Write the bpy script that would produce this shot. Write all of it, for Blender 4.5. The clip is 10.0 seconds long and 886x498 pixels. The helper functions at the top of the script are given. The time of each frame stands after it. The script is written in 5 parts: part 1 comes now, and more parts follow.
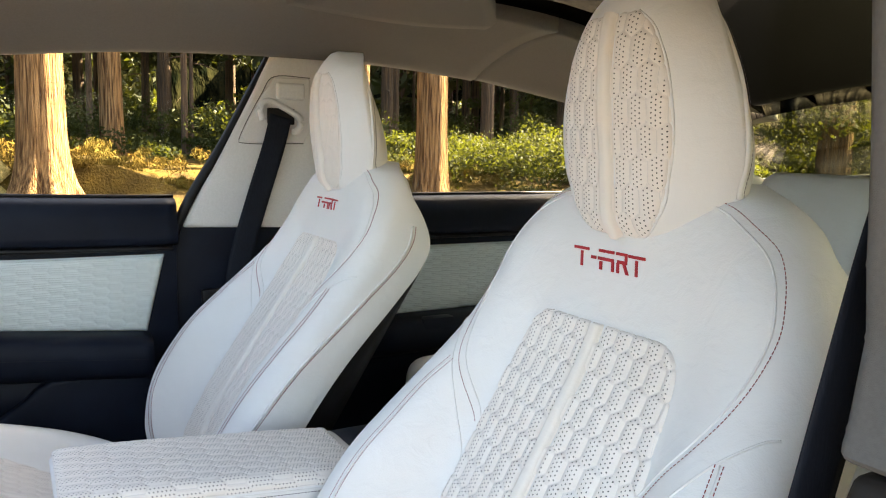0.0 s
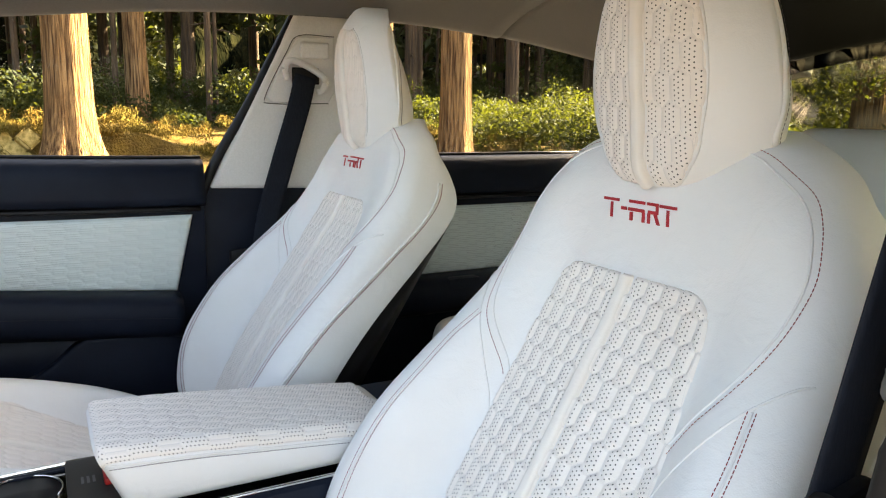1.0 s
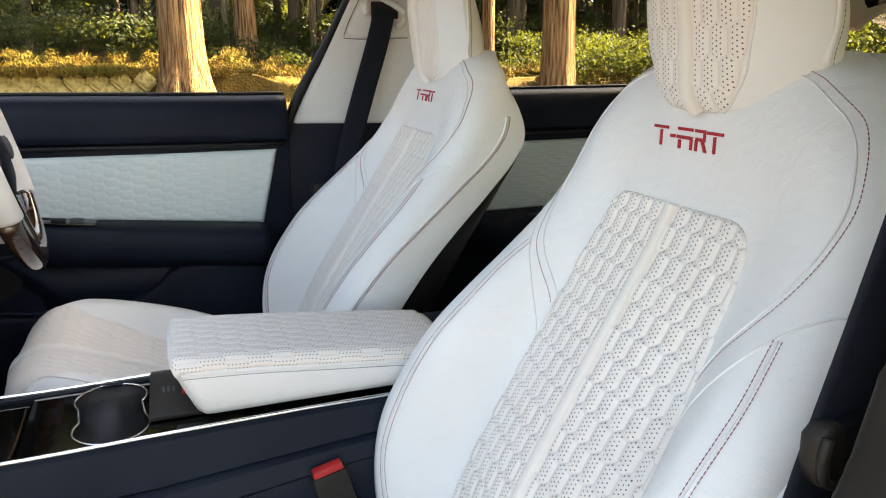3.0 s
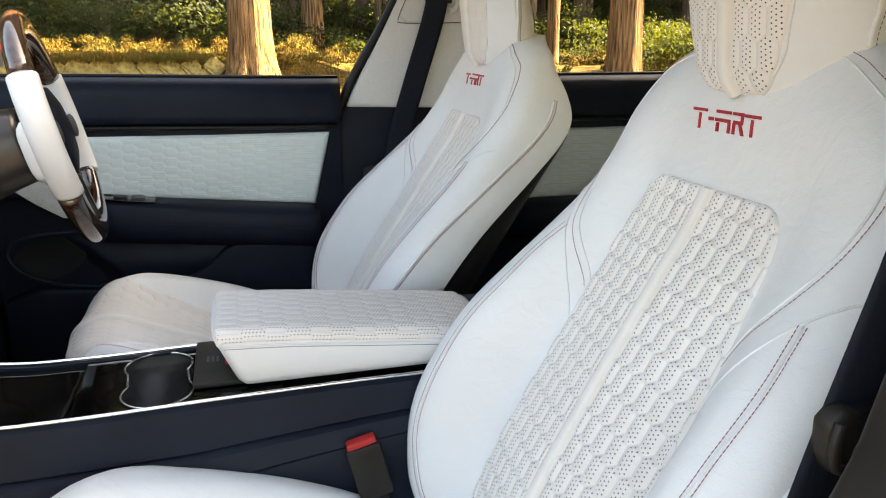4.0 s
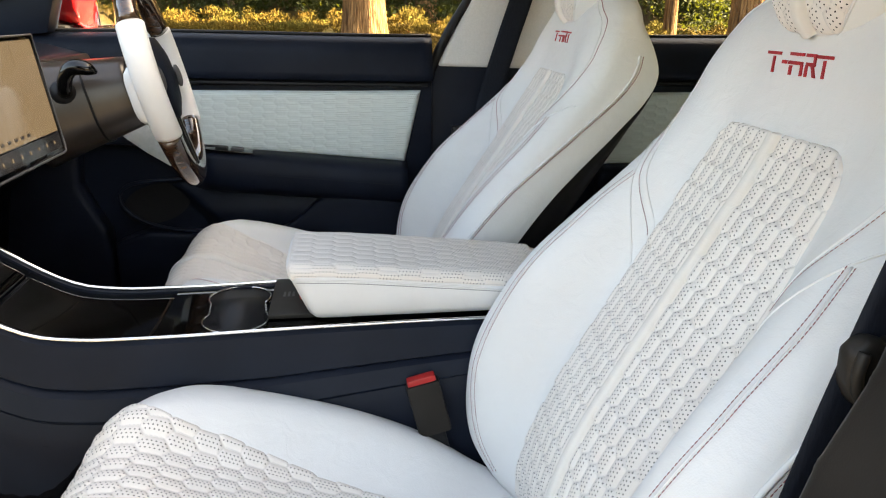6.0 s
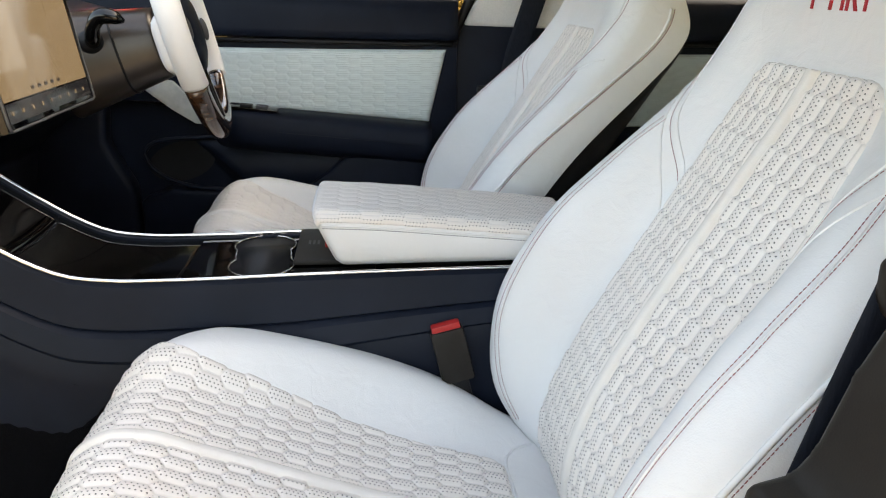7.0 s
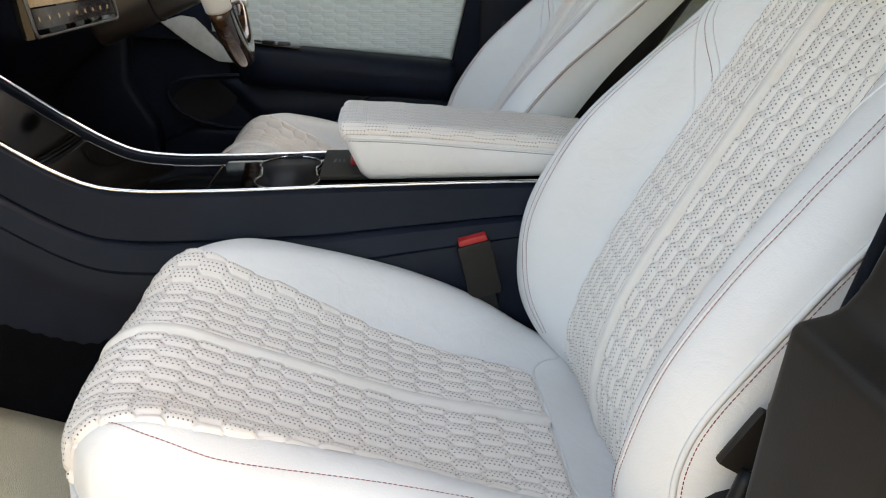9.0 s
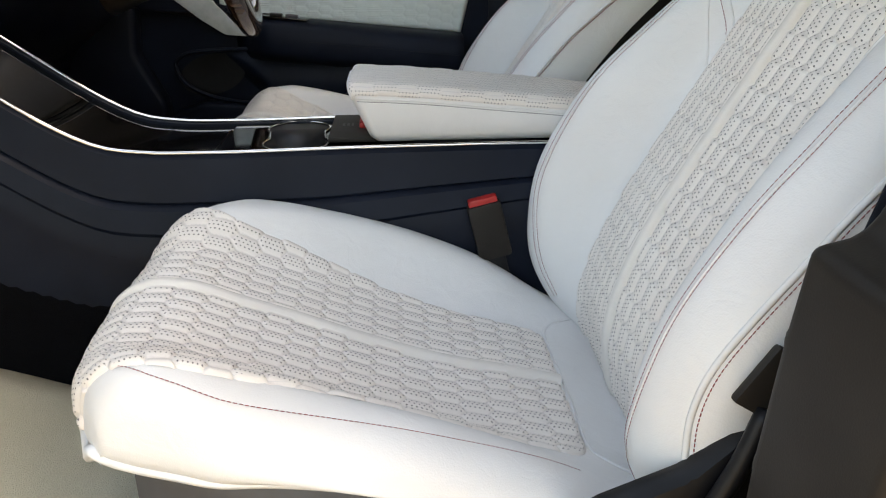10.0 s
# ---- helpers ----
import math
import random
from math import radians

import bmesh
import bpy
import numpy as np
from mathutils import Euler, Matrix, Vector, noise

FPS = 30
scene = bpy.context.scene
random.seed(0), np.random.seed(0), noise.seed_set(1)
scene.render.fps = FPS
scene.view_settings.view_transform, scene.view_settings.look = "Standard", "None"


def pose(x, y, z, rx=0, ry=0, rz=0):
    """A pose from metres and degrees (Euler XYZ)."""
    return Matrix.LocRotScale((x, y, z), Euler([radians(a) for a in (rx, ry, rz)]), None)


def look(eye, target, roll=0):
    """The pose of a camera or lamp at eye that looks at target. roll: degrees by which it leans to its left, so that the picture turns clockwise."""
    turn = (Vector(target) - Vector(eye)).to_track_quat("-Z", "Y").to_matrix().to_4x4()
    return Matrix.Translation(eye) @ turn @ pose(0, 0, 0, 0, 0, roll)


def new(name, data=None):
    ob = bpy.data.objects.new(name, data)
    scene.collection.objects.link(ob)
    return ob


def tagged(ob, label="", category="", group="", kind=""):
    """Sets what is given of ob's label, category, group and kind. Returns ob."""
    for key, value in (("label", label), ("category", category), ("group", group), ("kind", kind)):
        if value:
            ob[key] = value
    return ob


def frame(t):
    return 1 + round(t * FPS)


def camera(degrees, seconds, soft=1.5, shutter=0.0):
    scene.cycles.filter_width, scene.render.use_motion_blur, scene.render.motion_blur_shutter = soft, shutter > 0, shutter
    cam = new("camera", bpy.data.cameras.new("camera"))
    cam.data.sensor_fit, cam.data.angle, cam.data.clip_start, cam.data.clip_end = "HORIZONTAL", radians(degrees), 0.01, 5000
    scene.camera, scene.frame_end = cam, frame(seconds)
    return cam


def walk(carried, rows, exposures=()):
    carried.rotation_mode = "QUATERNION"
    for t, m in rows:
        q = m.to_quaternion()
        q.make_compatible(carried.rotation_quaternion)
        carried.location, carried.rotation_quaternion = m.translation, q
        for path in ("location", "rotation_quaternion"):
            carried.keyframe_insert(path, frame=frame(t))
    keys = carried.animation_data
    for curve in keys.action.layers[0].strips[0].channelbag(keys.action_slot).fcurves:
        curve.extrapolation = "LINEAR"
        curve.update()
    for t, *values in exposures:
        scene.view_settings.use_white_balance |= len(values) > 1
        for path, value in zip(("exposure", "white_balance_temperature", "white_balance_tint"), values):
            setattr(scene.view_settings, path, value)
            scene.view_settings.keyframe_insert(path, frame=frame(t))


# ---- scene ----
cam = camera(60.7, 10.0, soft=1.1)
PATH = [
    (0, (-0.505, -0.925, 1.097), (0.484, 0.793, 0.832), 1.4),
    (0.5, (-0.509, -0.924, 1.088), (0.455, 0.802, 0.78), 1.2),
    (1, (-0.507, -0.922, 1.082), (0.42, 0.814, 0.728), 0.9),
    (1.5, (-0.5, -0.928, 1.082), (0.38, 0.822, 0.678), 0.6),
    (2, (-0.489, -0.94, 1.08), (0.327, 0.83, 0.63), 0.2),
    (2.5, (-0.474, -0.952, 1.077), (0.269, 0.84, 0.591), -0.1),
    (4, (-0.438, -0.979, 1.066), (0.078, 0.877, 0.527), 0.1),
    (4.5, (-0.424, -0.994, 1.063), (0.013, 0.879, 0.513), 0.2),
    (5, (-0.409, -1.005, 1.058), (-0.045, 0.88, 0.496), 0.3),
    (5.5, (-0.396, -1.011, 1.049), (-0.101, 0.881, 0.472), 0.3),
    (7, (-0.406, -1.021, 0.998), (-0.215, 0.858, 0.341), 0.7),
    (7.5, (-0.408, -1.028, 0.98), (-0.232, 0.844, 0.298), 0.8),
    (8, (-0.408, -1.026, 0.96), (-0.25, 0.839, 0.256), 0.7),
    (8.5, (-0.415, -1.03, 0.941), (-0.26, 0.831, 0.224), 0.5),
    (9, (-0.418, -1.038, 0.928), (-0.276, 0.819, 0.199), 0.3),
    (9.5, (-0.417, -1.039, 0.915), (-0.282, 0.813, 0.172), 0.2),
    (10, (-0.42, -1.044, 0.895), (-0.301, 0.803, 0.138), -0.1),
]
walk(cam, [(t, look(eye, target, roll)) for t, eye, target, roll in PATH], exposures=((0.0, 4.50, 8350.0, 8.0), (2.5, 4.48, 8700.0, 8.0), (5.5, 4.44, 9000.0, 8.0), (7.5, 4.36, 9200.0, 8.0), (10.0, 4.03, 9350.0, 8.0)))

# ---- light: sun from behind the car, sky all round ----
SUN_ELEV, SUN_AZ = 42.0, 0.0      # azimuth counted from +x (rear of the car) towards +y
world = bpy.data.worlds.new("sky")
scene.world = world
world.use_nodes = True
wn = world.node_tree
sky = wn.nodes.new("ShaderNodeTexSky")
sky.sky_type = "NISHITA"
sky.sun_disc = False
sky.air_density, sky.dust_density, sky.ozone_density = 0.9, 4.0, 0.6      # hazy, pale sky
sky.sun_elevation = radians(SUN_ELEV)
sky.sun_rotation = radians(90 - SUN_AZ)
wn.links.new(sky.outputs[0], wn.nodes["Background"].inputs[0])
wn.nodes["Background"].inputs[1].default_value = 0.06
sun = new("sun", bpy.data.lights.new("sun", "SUN"))
sun.data.energy, sun.data.angle, sun.data.color = 5.0, radians(0.6), (1.0, 0.88, 0.68)
sdir = Vector((math.cos(radians(SUN_ELEV)) * math.cos(radians(SUN_AZ)), math.cos(radians(SUN_ELEV)) * math.sin(radians(SUN_AZ)), math.sin(radians(SUN_ELEV))))
sun.matrix_world = look(sdir * 50, (0, 0, 0))


# ---- materials ----
def mat(name, col, rough=0.5, metal=0.0, col2=None, scale=30.0, bump=0.0, bscale=400.0, bdist=0.001, spec=0.5, coat=0.0, stretch=(1, 1, 1), detail=4.0, rvar=0.0, sheen=0.0):
    m = bpy.data.materials.new(name)
    m.use_nodes = True
    nt = m.node_tree
    p = nt.nodes["Principled BSDF"]
    p.inputs["Roughness"].default_value = rough
    p.inputs["Metallic"].default_value = metal
    p.inputs["Specular IOR Level"].default_value = spec
    p.inputs["Coat Weight"].default_value = coat
    p.inputs["Sheen Weight"].default_value = sheen
    p.inputs["Base Color"].default_value = (*col, 1)
    tc = nt.nodes.new("ShaderNodeTexCoord")
    mp = nt.nodes.new("ShaderNodeMapping")
    mp.inputs["Scale"].default_value = stretch
    nt.links.new(tc.outputs["Object"], mp.inputs[0])
    if col2 is not None:
        n = nt.nodes.new("ShaderNodeTexNoise")
        n.inputs["Scale"].default_value = scale
        n.inputs["Detail"].default_value = detail
        nt.links.new(mp.outputs[0], n.inputs["Vector"])
        r = nt.nodes.new("ShaderNodeValToRGB")
        r.color_ramp.elements[0].position, r.color_ramp.elements[1].position = 0.35, 0.65
        r.color_ramp.elements[0].color, r.color_ramp.elements[1].color = (*col, 1), (*col2, 1)
        nt.links.new(n.outputs["Fac"], r.inputs[0])
        nt.links.new(r.outputs[0], p.inputs["Base Color"])
        if rvar:
            mr = nt.nodes.new("ShaderNodeMapRange")
            mr.inputs[3].default_value, mr.inputs[4].default_value = rough - rvar, rough + rvar
            nt.links.new(n.outputs["Fac"], mr.inputs[0])
            nt.links.new(mr.outputs[0], p.inputs["Roughness"])
    if bump:
        n = nt.nodes.new("ShaderNodeTexNoise")
        n.inputs["Scale"].default_value = bscale
        n.inputs["Detail"].default_value = 3.0
        nt.links.new(mp.outputs[0], n.inputs["Vector"])
        b = nt.nodes.new("ShaderNodeBump")
        b.inputs["Strength"].default_value, b.inputs["Distance"].default_value = bump, bdist
        nt.links.new(n.outputs["Fac"], b.inputs["Height"])
        nt.links.new(b.outputs[0], p.inputs["Normal"])
    return m


def leather(name, dots=False, col=(0.81, 0.81, 0.80), col2=(0.77, 0.765, 0.75)):
    """White leather: pebble grain, soft creases; with dots, the punched holes of the quilted fields."""
    m = bpy.data.materials.new(name)
    m.use_nodes = True
    nt, L = m.node_tree, m.node_tree.links
    p = nt.nodes["Principled BSDF"]
    p.inputs["Roughness"].default_value = 0.48
    p.inputs["Specular IOR Level"].default_value = 0.4
    tc = nt.nodes.new("ShaderNodeTexCoord")
    big = nt.nodes.new("ShaderNodeTexNoise")
    big.inputs["Scale"].default_value, big.inputs["Detail"].default_value = 9.0, 5.0
    L.new(tc.outputs["Object"], big.inputs["Vector"])
    ramp = nt.nodes.new("ShaderNodeValToRGB")
    ramp.color_ramp.elements[0].position, ramp.color_ramp.elements[1].position = 0.3, 0.7
    ramp.color_ramp.elements[0].color, ramp.color_ramp.elements[1].color = (*col2, 1), (*col, 1)
    L.new(big.outputs["Fac"], ramp.inputs[0])
    vor = nt.nodes.new("ShaderNodeTexVoronoi")
    vor.inputs["Scale"].default_value = 750.0
    L.new(tc.outputs["Object"], vor.inputs["Vector"])
    wr = nt.nodes.new("ShaderNodeTexNoise")
    wr.inputs["Scale"].default_value, wr.inputs["Detail"].default_value, wr.inputs["Distortion"].default_value = 35.0, 6.0, 1.2
    L.new(tc.outputs["Object"], wr.inputs["Vector"])
    b1 = nt.nodes.new("ShaderNodeBump")
    b1.inputs["Strength"].default_value, b1.inputs["Distance"].default_value = 0.25, 0.0004
    L.new(vor.outputs["Distance"], b1.inputs["Height"])
    b2 = nt.nodes.new("ShaderNodeBump")
    b2.inputs["Strength"].default_value, b2.inputs["Distance"].default_value = 0.36, 0.0028
    L.new(wr.outputs["Fac"], b2.inputs["Height"])
    L.new(b1.outputs[0], b2.inputs["Normal"])
    L.new(b2.outputs[0], p.inputs["Normal"])
    if not dots:
        L.new(ramp.outputs[0], p.inputs["Base Color"])
        return m

    def math_node(op, a, b=None):
        n = nt.nodes.new("ShaderNodeMath")
        n.operation = op
        for i, v in enumerate((a, b)):
            if v is None:
                continue
            if isinstance(v, (int, float)):
                n.inputs[i].default_value = v
            else:
                L.new(v, n.inputs[i])
        return n.outputs[0]
    uv = nt.nodes.new("ShaderNodeAttribute")
    uv.attribute_name = "cell"          # x, y inside the quilt cell and the distance to its seam, in metres
    sep = nt.nodes.new("ShaderNodeSeparateXYZ")
    L.new(uv.outputs["Vector"], sep.inputs[0])
    x = math_node("DIVIDE", sep.outputs[0], 0.0041)
    colm = math_node("ROUND", x)
    fx = math_node("MULTIPLY", math_node("SUBTRACT", x, colm), 0.0041)
    y = math_node("ADD", math_node("DIVIDE", sep.outputs[1], 0.0044), math_node("MULTIPLY", math_node("ABSOLUTE", colm), 0.5))
    fy = math_node("MULTIPLY", math_node("SUBTRACT", y, math_node("ROUND", y)), 0.0044)
    rr = math_node("SQRT", math_node("ADD", math_node("MULTIPLY", fx, fx), math_node("MULTIPLY", fy, fy)))
    hole = math_node("MULTIPLY", math_node("LESS_THAN", rr, 0.00072), math_node("GREATER_THAN", sep.outputs[2], 0.0023))
    mix = nt.nodes.new("ShaderNodeMix")
    mix.data_type = "RGBA"
    L.new(hole, mix.inputs[0])
    L.new(ramp.outputs[0], mix.inputs[6])
    mix.inputs[7].default_value = (0.03, 0.028, 0.03, 1)
    thread = math_node("MULTIPLY", math_node("MULTIPLY", math_node("LESS_THAN", sep.outputs[2], 0.0006), math_node("GREATER_THAN", sep.outputs[2], 0.00002)), 0.22)
    mix2 = nt.nodes.new("ShaderNodeMix")
    mix2.data_type = "RGBA"
    L.new(thread, mix2.inputs[0])
    L.new(mix.outputs[2], mix2.inputs[6])
    mix2.inputs[7].default_value = (0.33, 0.34, 0.38, 1)
    L.new(mix2.outputs[2], p.inputs["Base Color"])
    return m


def pane(name, tint=(0.985, 0.99, 0.985), rough=0.0, gloss=0.7):
    m = bpy.data.materials.new(name)
    m.use_nodes = True
    nt, L = m.node_tree, m.node_tree.links
    nt.nodes.remove(nt.nodes["Principled BSDF"])
    tr, gl, mx, fr, po, mu = (nt.nodes.new(k) for k in ("ShaderNodeBsdfTransparent", "ShaderNodeBsdfGlossy", "ShaderNodeMixShader", "ShaderNodeLayerWeight", "ShaderNodeMath", "ShaderNodeMath"))
    tr.inputs[0].default_value = (*tint, 1)
    gl.inputs["Roughness"].default_value = rough
    fr.inputs[0].default_value = 0.5
    po.operation, mu.operation = "POWER", "MULTIPLY_ADD"
    po.inputs[1].default_value = 5.0
    mu.inputs[1].default_value, mu.inputs[2].default_value = gloss, 0.03 * gloss
    L.new(fr.outputs["Facing"], po.inputs[0])
    L.new(po.outputs[0], mu.inputs[0])
    L.new(mu.outputs[0], mx.inputs[0])
    L.new(tr.outputs[0], mx.inputs[1])
    L.new(gl.outputs[0], mx.inputs[2])
    L.new(mx.outputs[0], nt.nodes["Material Output"].inputs[0])
    return m


M_LEATHER = leather("white_leather")
M_QUILT = leather("quilted_leather", True, (0.83, 0.785, 0.735), (0.79, 0.735, 0.68))
M_STRIPE = leather("stripe_leather", False, (0.82, 0.785, 0.735), (0.78, 0.735, 0.68))
M_SUEDE = mat("door_insert_fabric", (0.62, 0.64, 0.61), 0.85, col2=(0.52, 0.55, 0.52), scale=60, bump=0.3, bscale=900, bdist=0.0006, sheen=0.3)
M_DARK = mat("dark_soft_plastic", (0.0048, 0.0078, 0.0155), 0.46, spec=0.15, col2=(0.0072, 0.0112, 0.0215), scale=12, bump=0.25, bscale=900, bdist=0.0004)
M_BLACK = mat("black_plastic", (0.005, 0.005, 0.006), 0.45, spec=0.3, col2=(0.008, 0.008, 0.0095), scale=20, bump=0.2, bscale=700, bdist=0.0004)
M_GLOSS = mat("gloss_black", (0.003, 0.003, 0.003), 0.05, col2=(0.004, 0.004, 0.004), scale=40)
M_CHROME = mat("satin_chrome", (0.85, 0.84, 0.82), 0.16, 1.0, col2=(0.75, 0.74, 0.72), scale=200)
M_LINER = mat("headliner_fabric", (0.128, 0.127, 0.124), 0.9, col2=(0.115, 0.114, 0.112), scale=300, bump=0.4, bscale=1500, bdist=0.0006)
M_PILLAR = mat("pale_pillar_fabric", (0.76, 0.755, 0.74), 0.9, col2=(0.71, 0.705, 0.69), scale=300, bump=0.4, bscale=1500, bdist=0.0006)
M_BROWN = mat("dark_grey_trim", (0.016, 0.0132, 0.0112), 0.5, spec=0.25, col2=(0.023, 0.0195, 0.0165), scale=15, bump=0.25, bscale=800, bdist=0.0004)
M_WEB = mat("belt_webbing", (0.007, 0.0095, 0.016), 0.75, spec=0.2, col2=(0.011, 0.0145, 0.023), scale=500, stretch=(1, 1, 0.2), bump=0.5, bscale=900, bdist=0.0006)
M_RED = mat("red_button", (0.5, 0.02, 0.02), 0.4, col2=(0.42, 0.015, 0.015), scale=40)
M_THREAD = mat("dark_red_thread", (0.36, 0.06, 0.06), 0.6, col2=(0.22, 0.04, 0.045), scale=300)
M_THREADB = mat("dark_thread", (0.06, 0.055, 0.075), 0.6, col2=(0.1, 0.08, 0.1), scale=300)
M_BADGE = mat("red_embroidery", (0.52, 0.02, 0.03), 0.5, col2=(0.38, 0.012, 0.02), scale=600, bump=0.5, bscale=1200, bdist=0.0006)
M_MAT = mat("cream_carpet", (0.60, 0.57, 0.43), 0.95, col2=(0.52, 0.49, 0.36), scale=500, bump=0.9, bscale=700, bdist=0.004, sheen=0.3)
M_CARPET = mat("black_carpet", (0.0025, 0.0027, 0.0035), 0.95, spec=0.04, col2=(0.0045, 0.0048, 0.006), scale=500, bump=0.7, bscale=800, bdist=0.002)
M_PAINT = mat("red_car_paint", (0.38, 0.008, 0.012), 0.22, col2=(0.34, 0.006, 0.01), scale=5, coat=1.0)
M_GREYSEAT = mat("grey_seat_valance", (0.055, 0.055, 0.058), 0.5, col2=(0.075, 0.075, 0.078), scale=20, bump=0.2, bscale=800, bdist=0.0004)
M_MIRROR = mat("mirror", (0.9, 0.9, 0.9), 0.01, 1.0)
M_PANE = pane("clear_glass", gloss=0.2)
M_TINT = pane("tinted_glass", (0.60, 0.61, 0.53), gloss=0.4)
M_ROOF = pane("dark_roof_glass", (0.0028, 0.0033, 0.0045), gloss=0.3)
M_BARK = mat("cedar_bark", (0.040, 0.019, 0.009), 0.9, spec=0.1, col2=(0.27, 0.160, 0.075), scale=8.0, stretch=(3.5, 3.5, 0.20), bump=1.0, bscale=14, bdist=0.09, detail=10)
# darker copy of the cedar bark: the forest's shade is in its colour
M_BARKD = mat("shaded_bark", (0.022, 0.013, 0.008), 0.95, col2=(0.075, 0.045, 0.022), scale=5.0, stretch=(3, 3, 0.25), bump=1.0, bscale=10, bdist=0.04)
M_LEAF = mat("undergrowth_leaves", (0.006, 0.016, 0.004), 0.75, spec=0.2, col2=(0.028, 0.034, 0.008), scale=1.3, detail=6)
M_LEAFD = mat("dark_conifer_needles", (0.010, 0.022, 0.006), 0.7, col2=(0.035, 0.045, 0.012), scale=0.8, detail=6)
M_GRASS = mat("forest_floor", (0.026, 0.0165, 0.005), 0.95, spec=0.1, col2=(0.072, 0.048, 0.010), scale=2.2, bump=1.0, bscale=25, bdist=0.05, detail=8)


def lot_mix(m):
    """Unseen grey-brown gravel where the car stands, toned for bounced light; forest floor beyond."""
    nt = m.node_tree
    geo = nt.nodes.new("ShaderNodeNewGeometry")
    ln = nt.nodes.new("ShaderNodeVectorMath")
    ln.operation = "LENGTH"
    nt.links.new(geo.outputs["Position"], ln.inputs[0])
    mr = nt.nodes.new("ShaderNodeMapRange")
    mr.inputs[1].default_value, mr.inputs[2].default_value = 7.5, 9.5
    nt.links.new(ln.outputs["Value"], mr.inputs[0])
    nz = nt.nodes.new("ShaderNodeTexNoise")
    nz.inputs["Scale"].default_value, nz.inputs["Detail"].default_value = 35.0, 6.0
    nt.links.new(geo.outputs["Position"], nz.inputs["Vector"])
    rp = nt.nodes.new("ShaderNodeValToRGB")
    rp.color_ramp.elements[0].color, rp.color_ramp.elements[1].color = (0.052, 0.045, 0.040, 1), (0.084, 0.074, 0.066, 1)
    nt.links.new(nz.outputs["Fac"], rp.inputs[0])
    p = nt.nodes["Principled BSDF"]
    was = p.inputs["Base Color"].links[0].from_socket
    mx = nt.nodes.new("ShaderNodeMix")
    mx.data_type = "RGBA"
    nt.links.new(mr.outputs[0], mx.inputs[0])
    nt.links.new(rp.outputs[0], mx.inputs[6])
    nt.links.new(was, mx.inputs[7])
    nt.links.new(mx.outputs[2], p.inputs["Base Color"])


lot_mix(M_GRASS)
# stone tone raised and gilded to carry the sunlight on the wall
M_STONE = mat("sunlit_mossy_stone", (0.42, 0.32, 0.13), 0.9, spec=0.1, col2=(0.20, 0.16, 0.05), scale=4, bump=0.8, bscale=20, bdist=0.03, detail=8)
for lm in (M_LEAF, M_LEAFD):      # leaves let light through
    lp = lm.node_tree.nodes["Principled BSDF"]
    tl = lm.node_tree.nodes.new("ShaderNodeBsdfTranslucent")
    ms = lm.node_tree.nodes.new("ShaderNodeMixShader")
    tl.inputs[0].default_value = (0.075, 0.085, 0.010, 1) if lm is M_LEAF else (0.07, 0.08, 0.01, 1)
    ms.inputs[0].default_value = 0.35
    lm.node_tree.links.new(lp.outputs[0], ms.inputs[1])
    lm.node_tree.links.new(tl.outputs[0], ms.inputs[2])
    lm.node_tree.links.new(ms.outputs[0], lm.node_tree.nodes["Material Output"].inputs[0])

# ---- mesh helpers ----
ORIGIN = {}
LEANING = [0.0]          # how far a seat built now is leant back about its shoulders
PLUMP = [1.0]            # how plump the quilting of a seat built now is
THREAD = [1.0]           # how thick its seam thread is


def thing(name, at, label, category, group="", kind=""):
    ob = new(name)
    ob.empty_display_size = 0.05
    ob.location = at
    ORIGIN[ob] = np.array(at, float)
    return tagged(ob, label, category, group, kind)


def mesh(name, verts, faces, material, parent=None, label="", smooth=True, attr=None):
    """One mesh object from points in world metres; a child keeps its place."""
    v = np.array(verts, float).reshape(-1, 3)
    if LEANING[0]:
        v[:, 0] -= LEANING[0] * np.clip(1.0 - v[:, 2], 0, 1)
    if parent is not None:
        v = v - ORIGIN[parent]
    me = bpy.data.meshes.new(name)
    me.from_pydata(v.tolist(), [], [tuple(int(i) for i in f) for f in faces])
    if attr is not None:
        a = me.attributes.new("cell", "FLOAT_VECTOR", "POINT")
        a.data.foreach_set("vector", np.array(attr, float).ravel())
    me.materials.append(material)
    if smooth:
        me.polygons.foreach_set("use_smooth", [True] * len(me.polygons))
    me.update()
    ob = new(name, me)
    if parent is not None:
        ob.parent = parent
        ORIGIN[ob] = ORIGIN[parent]
    else:
        ORIGIN[ob] = np.zeros(3)
    if label:
        ob["label"] = label
    return ob


def part(name, bm, material, parent=None, label="", smooth=True):
    bm.verts.index_update()
    v = [tuple(p.co) for p in bm.verts]
    f = [[q.index for q in p.verts] for p in bm.faces]
    bm.free()
    return mesh(name, v, f, material, parent, label, smooth)


def sharpen(ob, angle=35):
    """Smooth faces, with edges past the angle kept sharp."""
    me = ob.data
    bm = bmesh.new()
    bm.from_mesh(me)
    bm.normal_update()
    for e in bm.edges:
        if len(e.link_faces) == 2 and e.calc_face_angle() > radians(angle):
            e.smooth = False
    bm.to_mesh(me)
    bm.free()
    return ob


def grid_faces(n, m, wrap=False, flip=False):
    out = []
    for i in range(n - 1):
        for j in range(m if wrap else m - 1):
            k = (j + 1) % m
            q = (i * m + j, i * m + k, (i + 1) * m + k, (i + 1) * m + j)
            out.append(q[::-1] if flip else q)
    return out


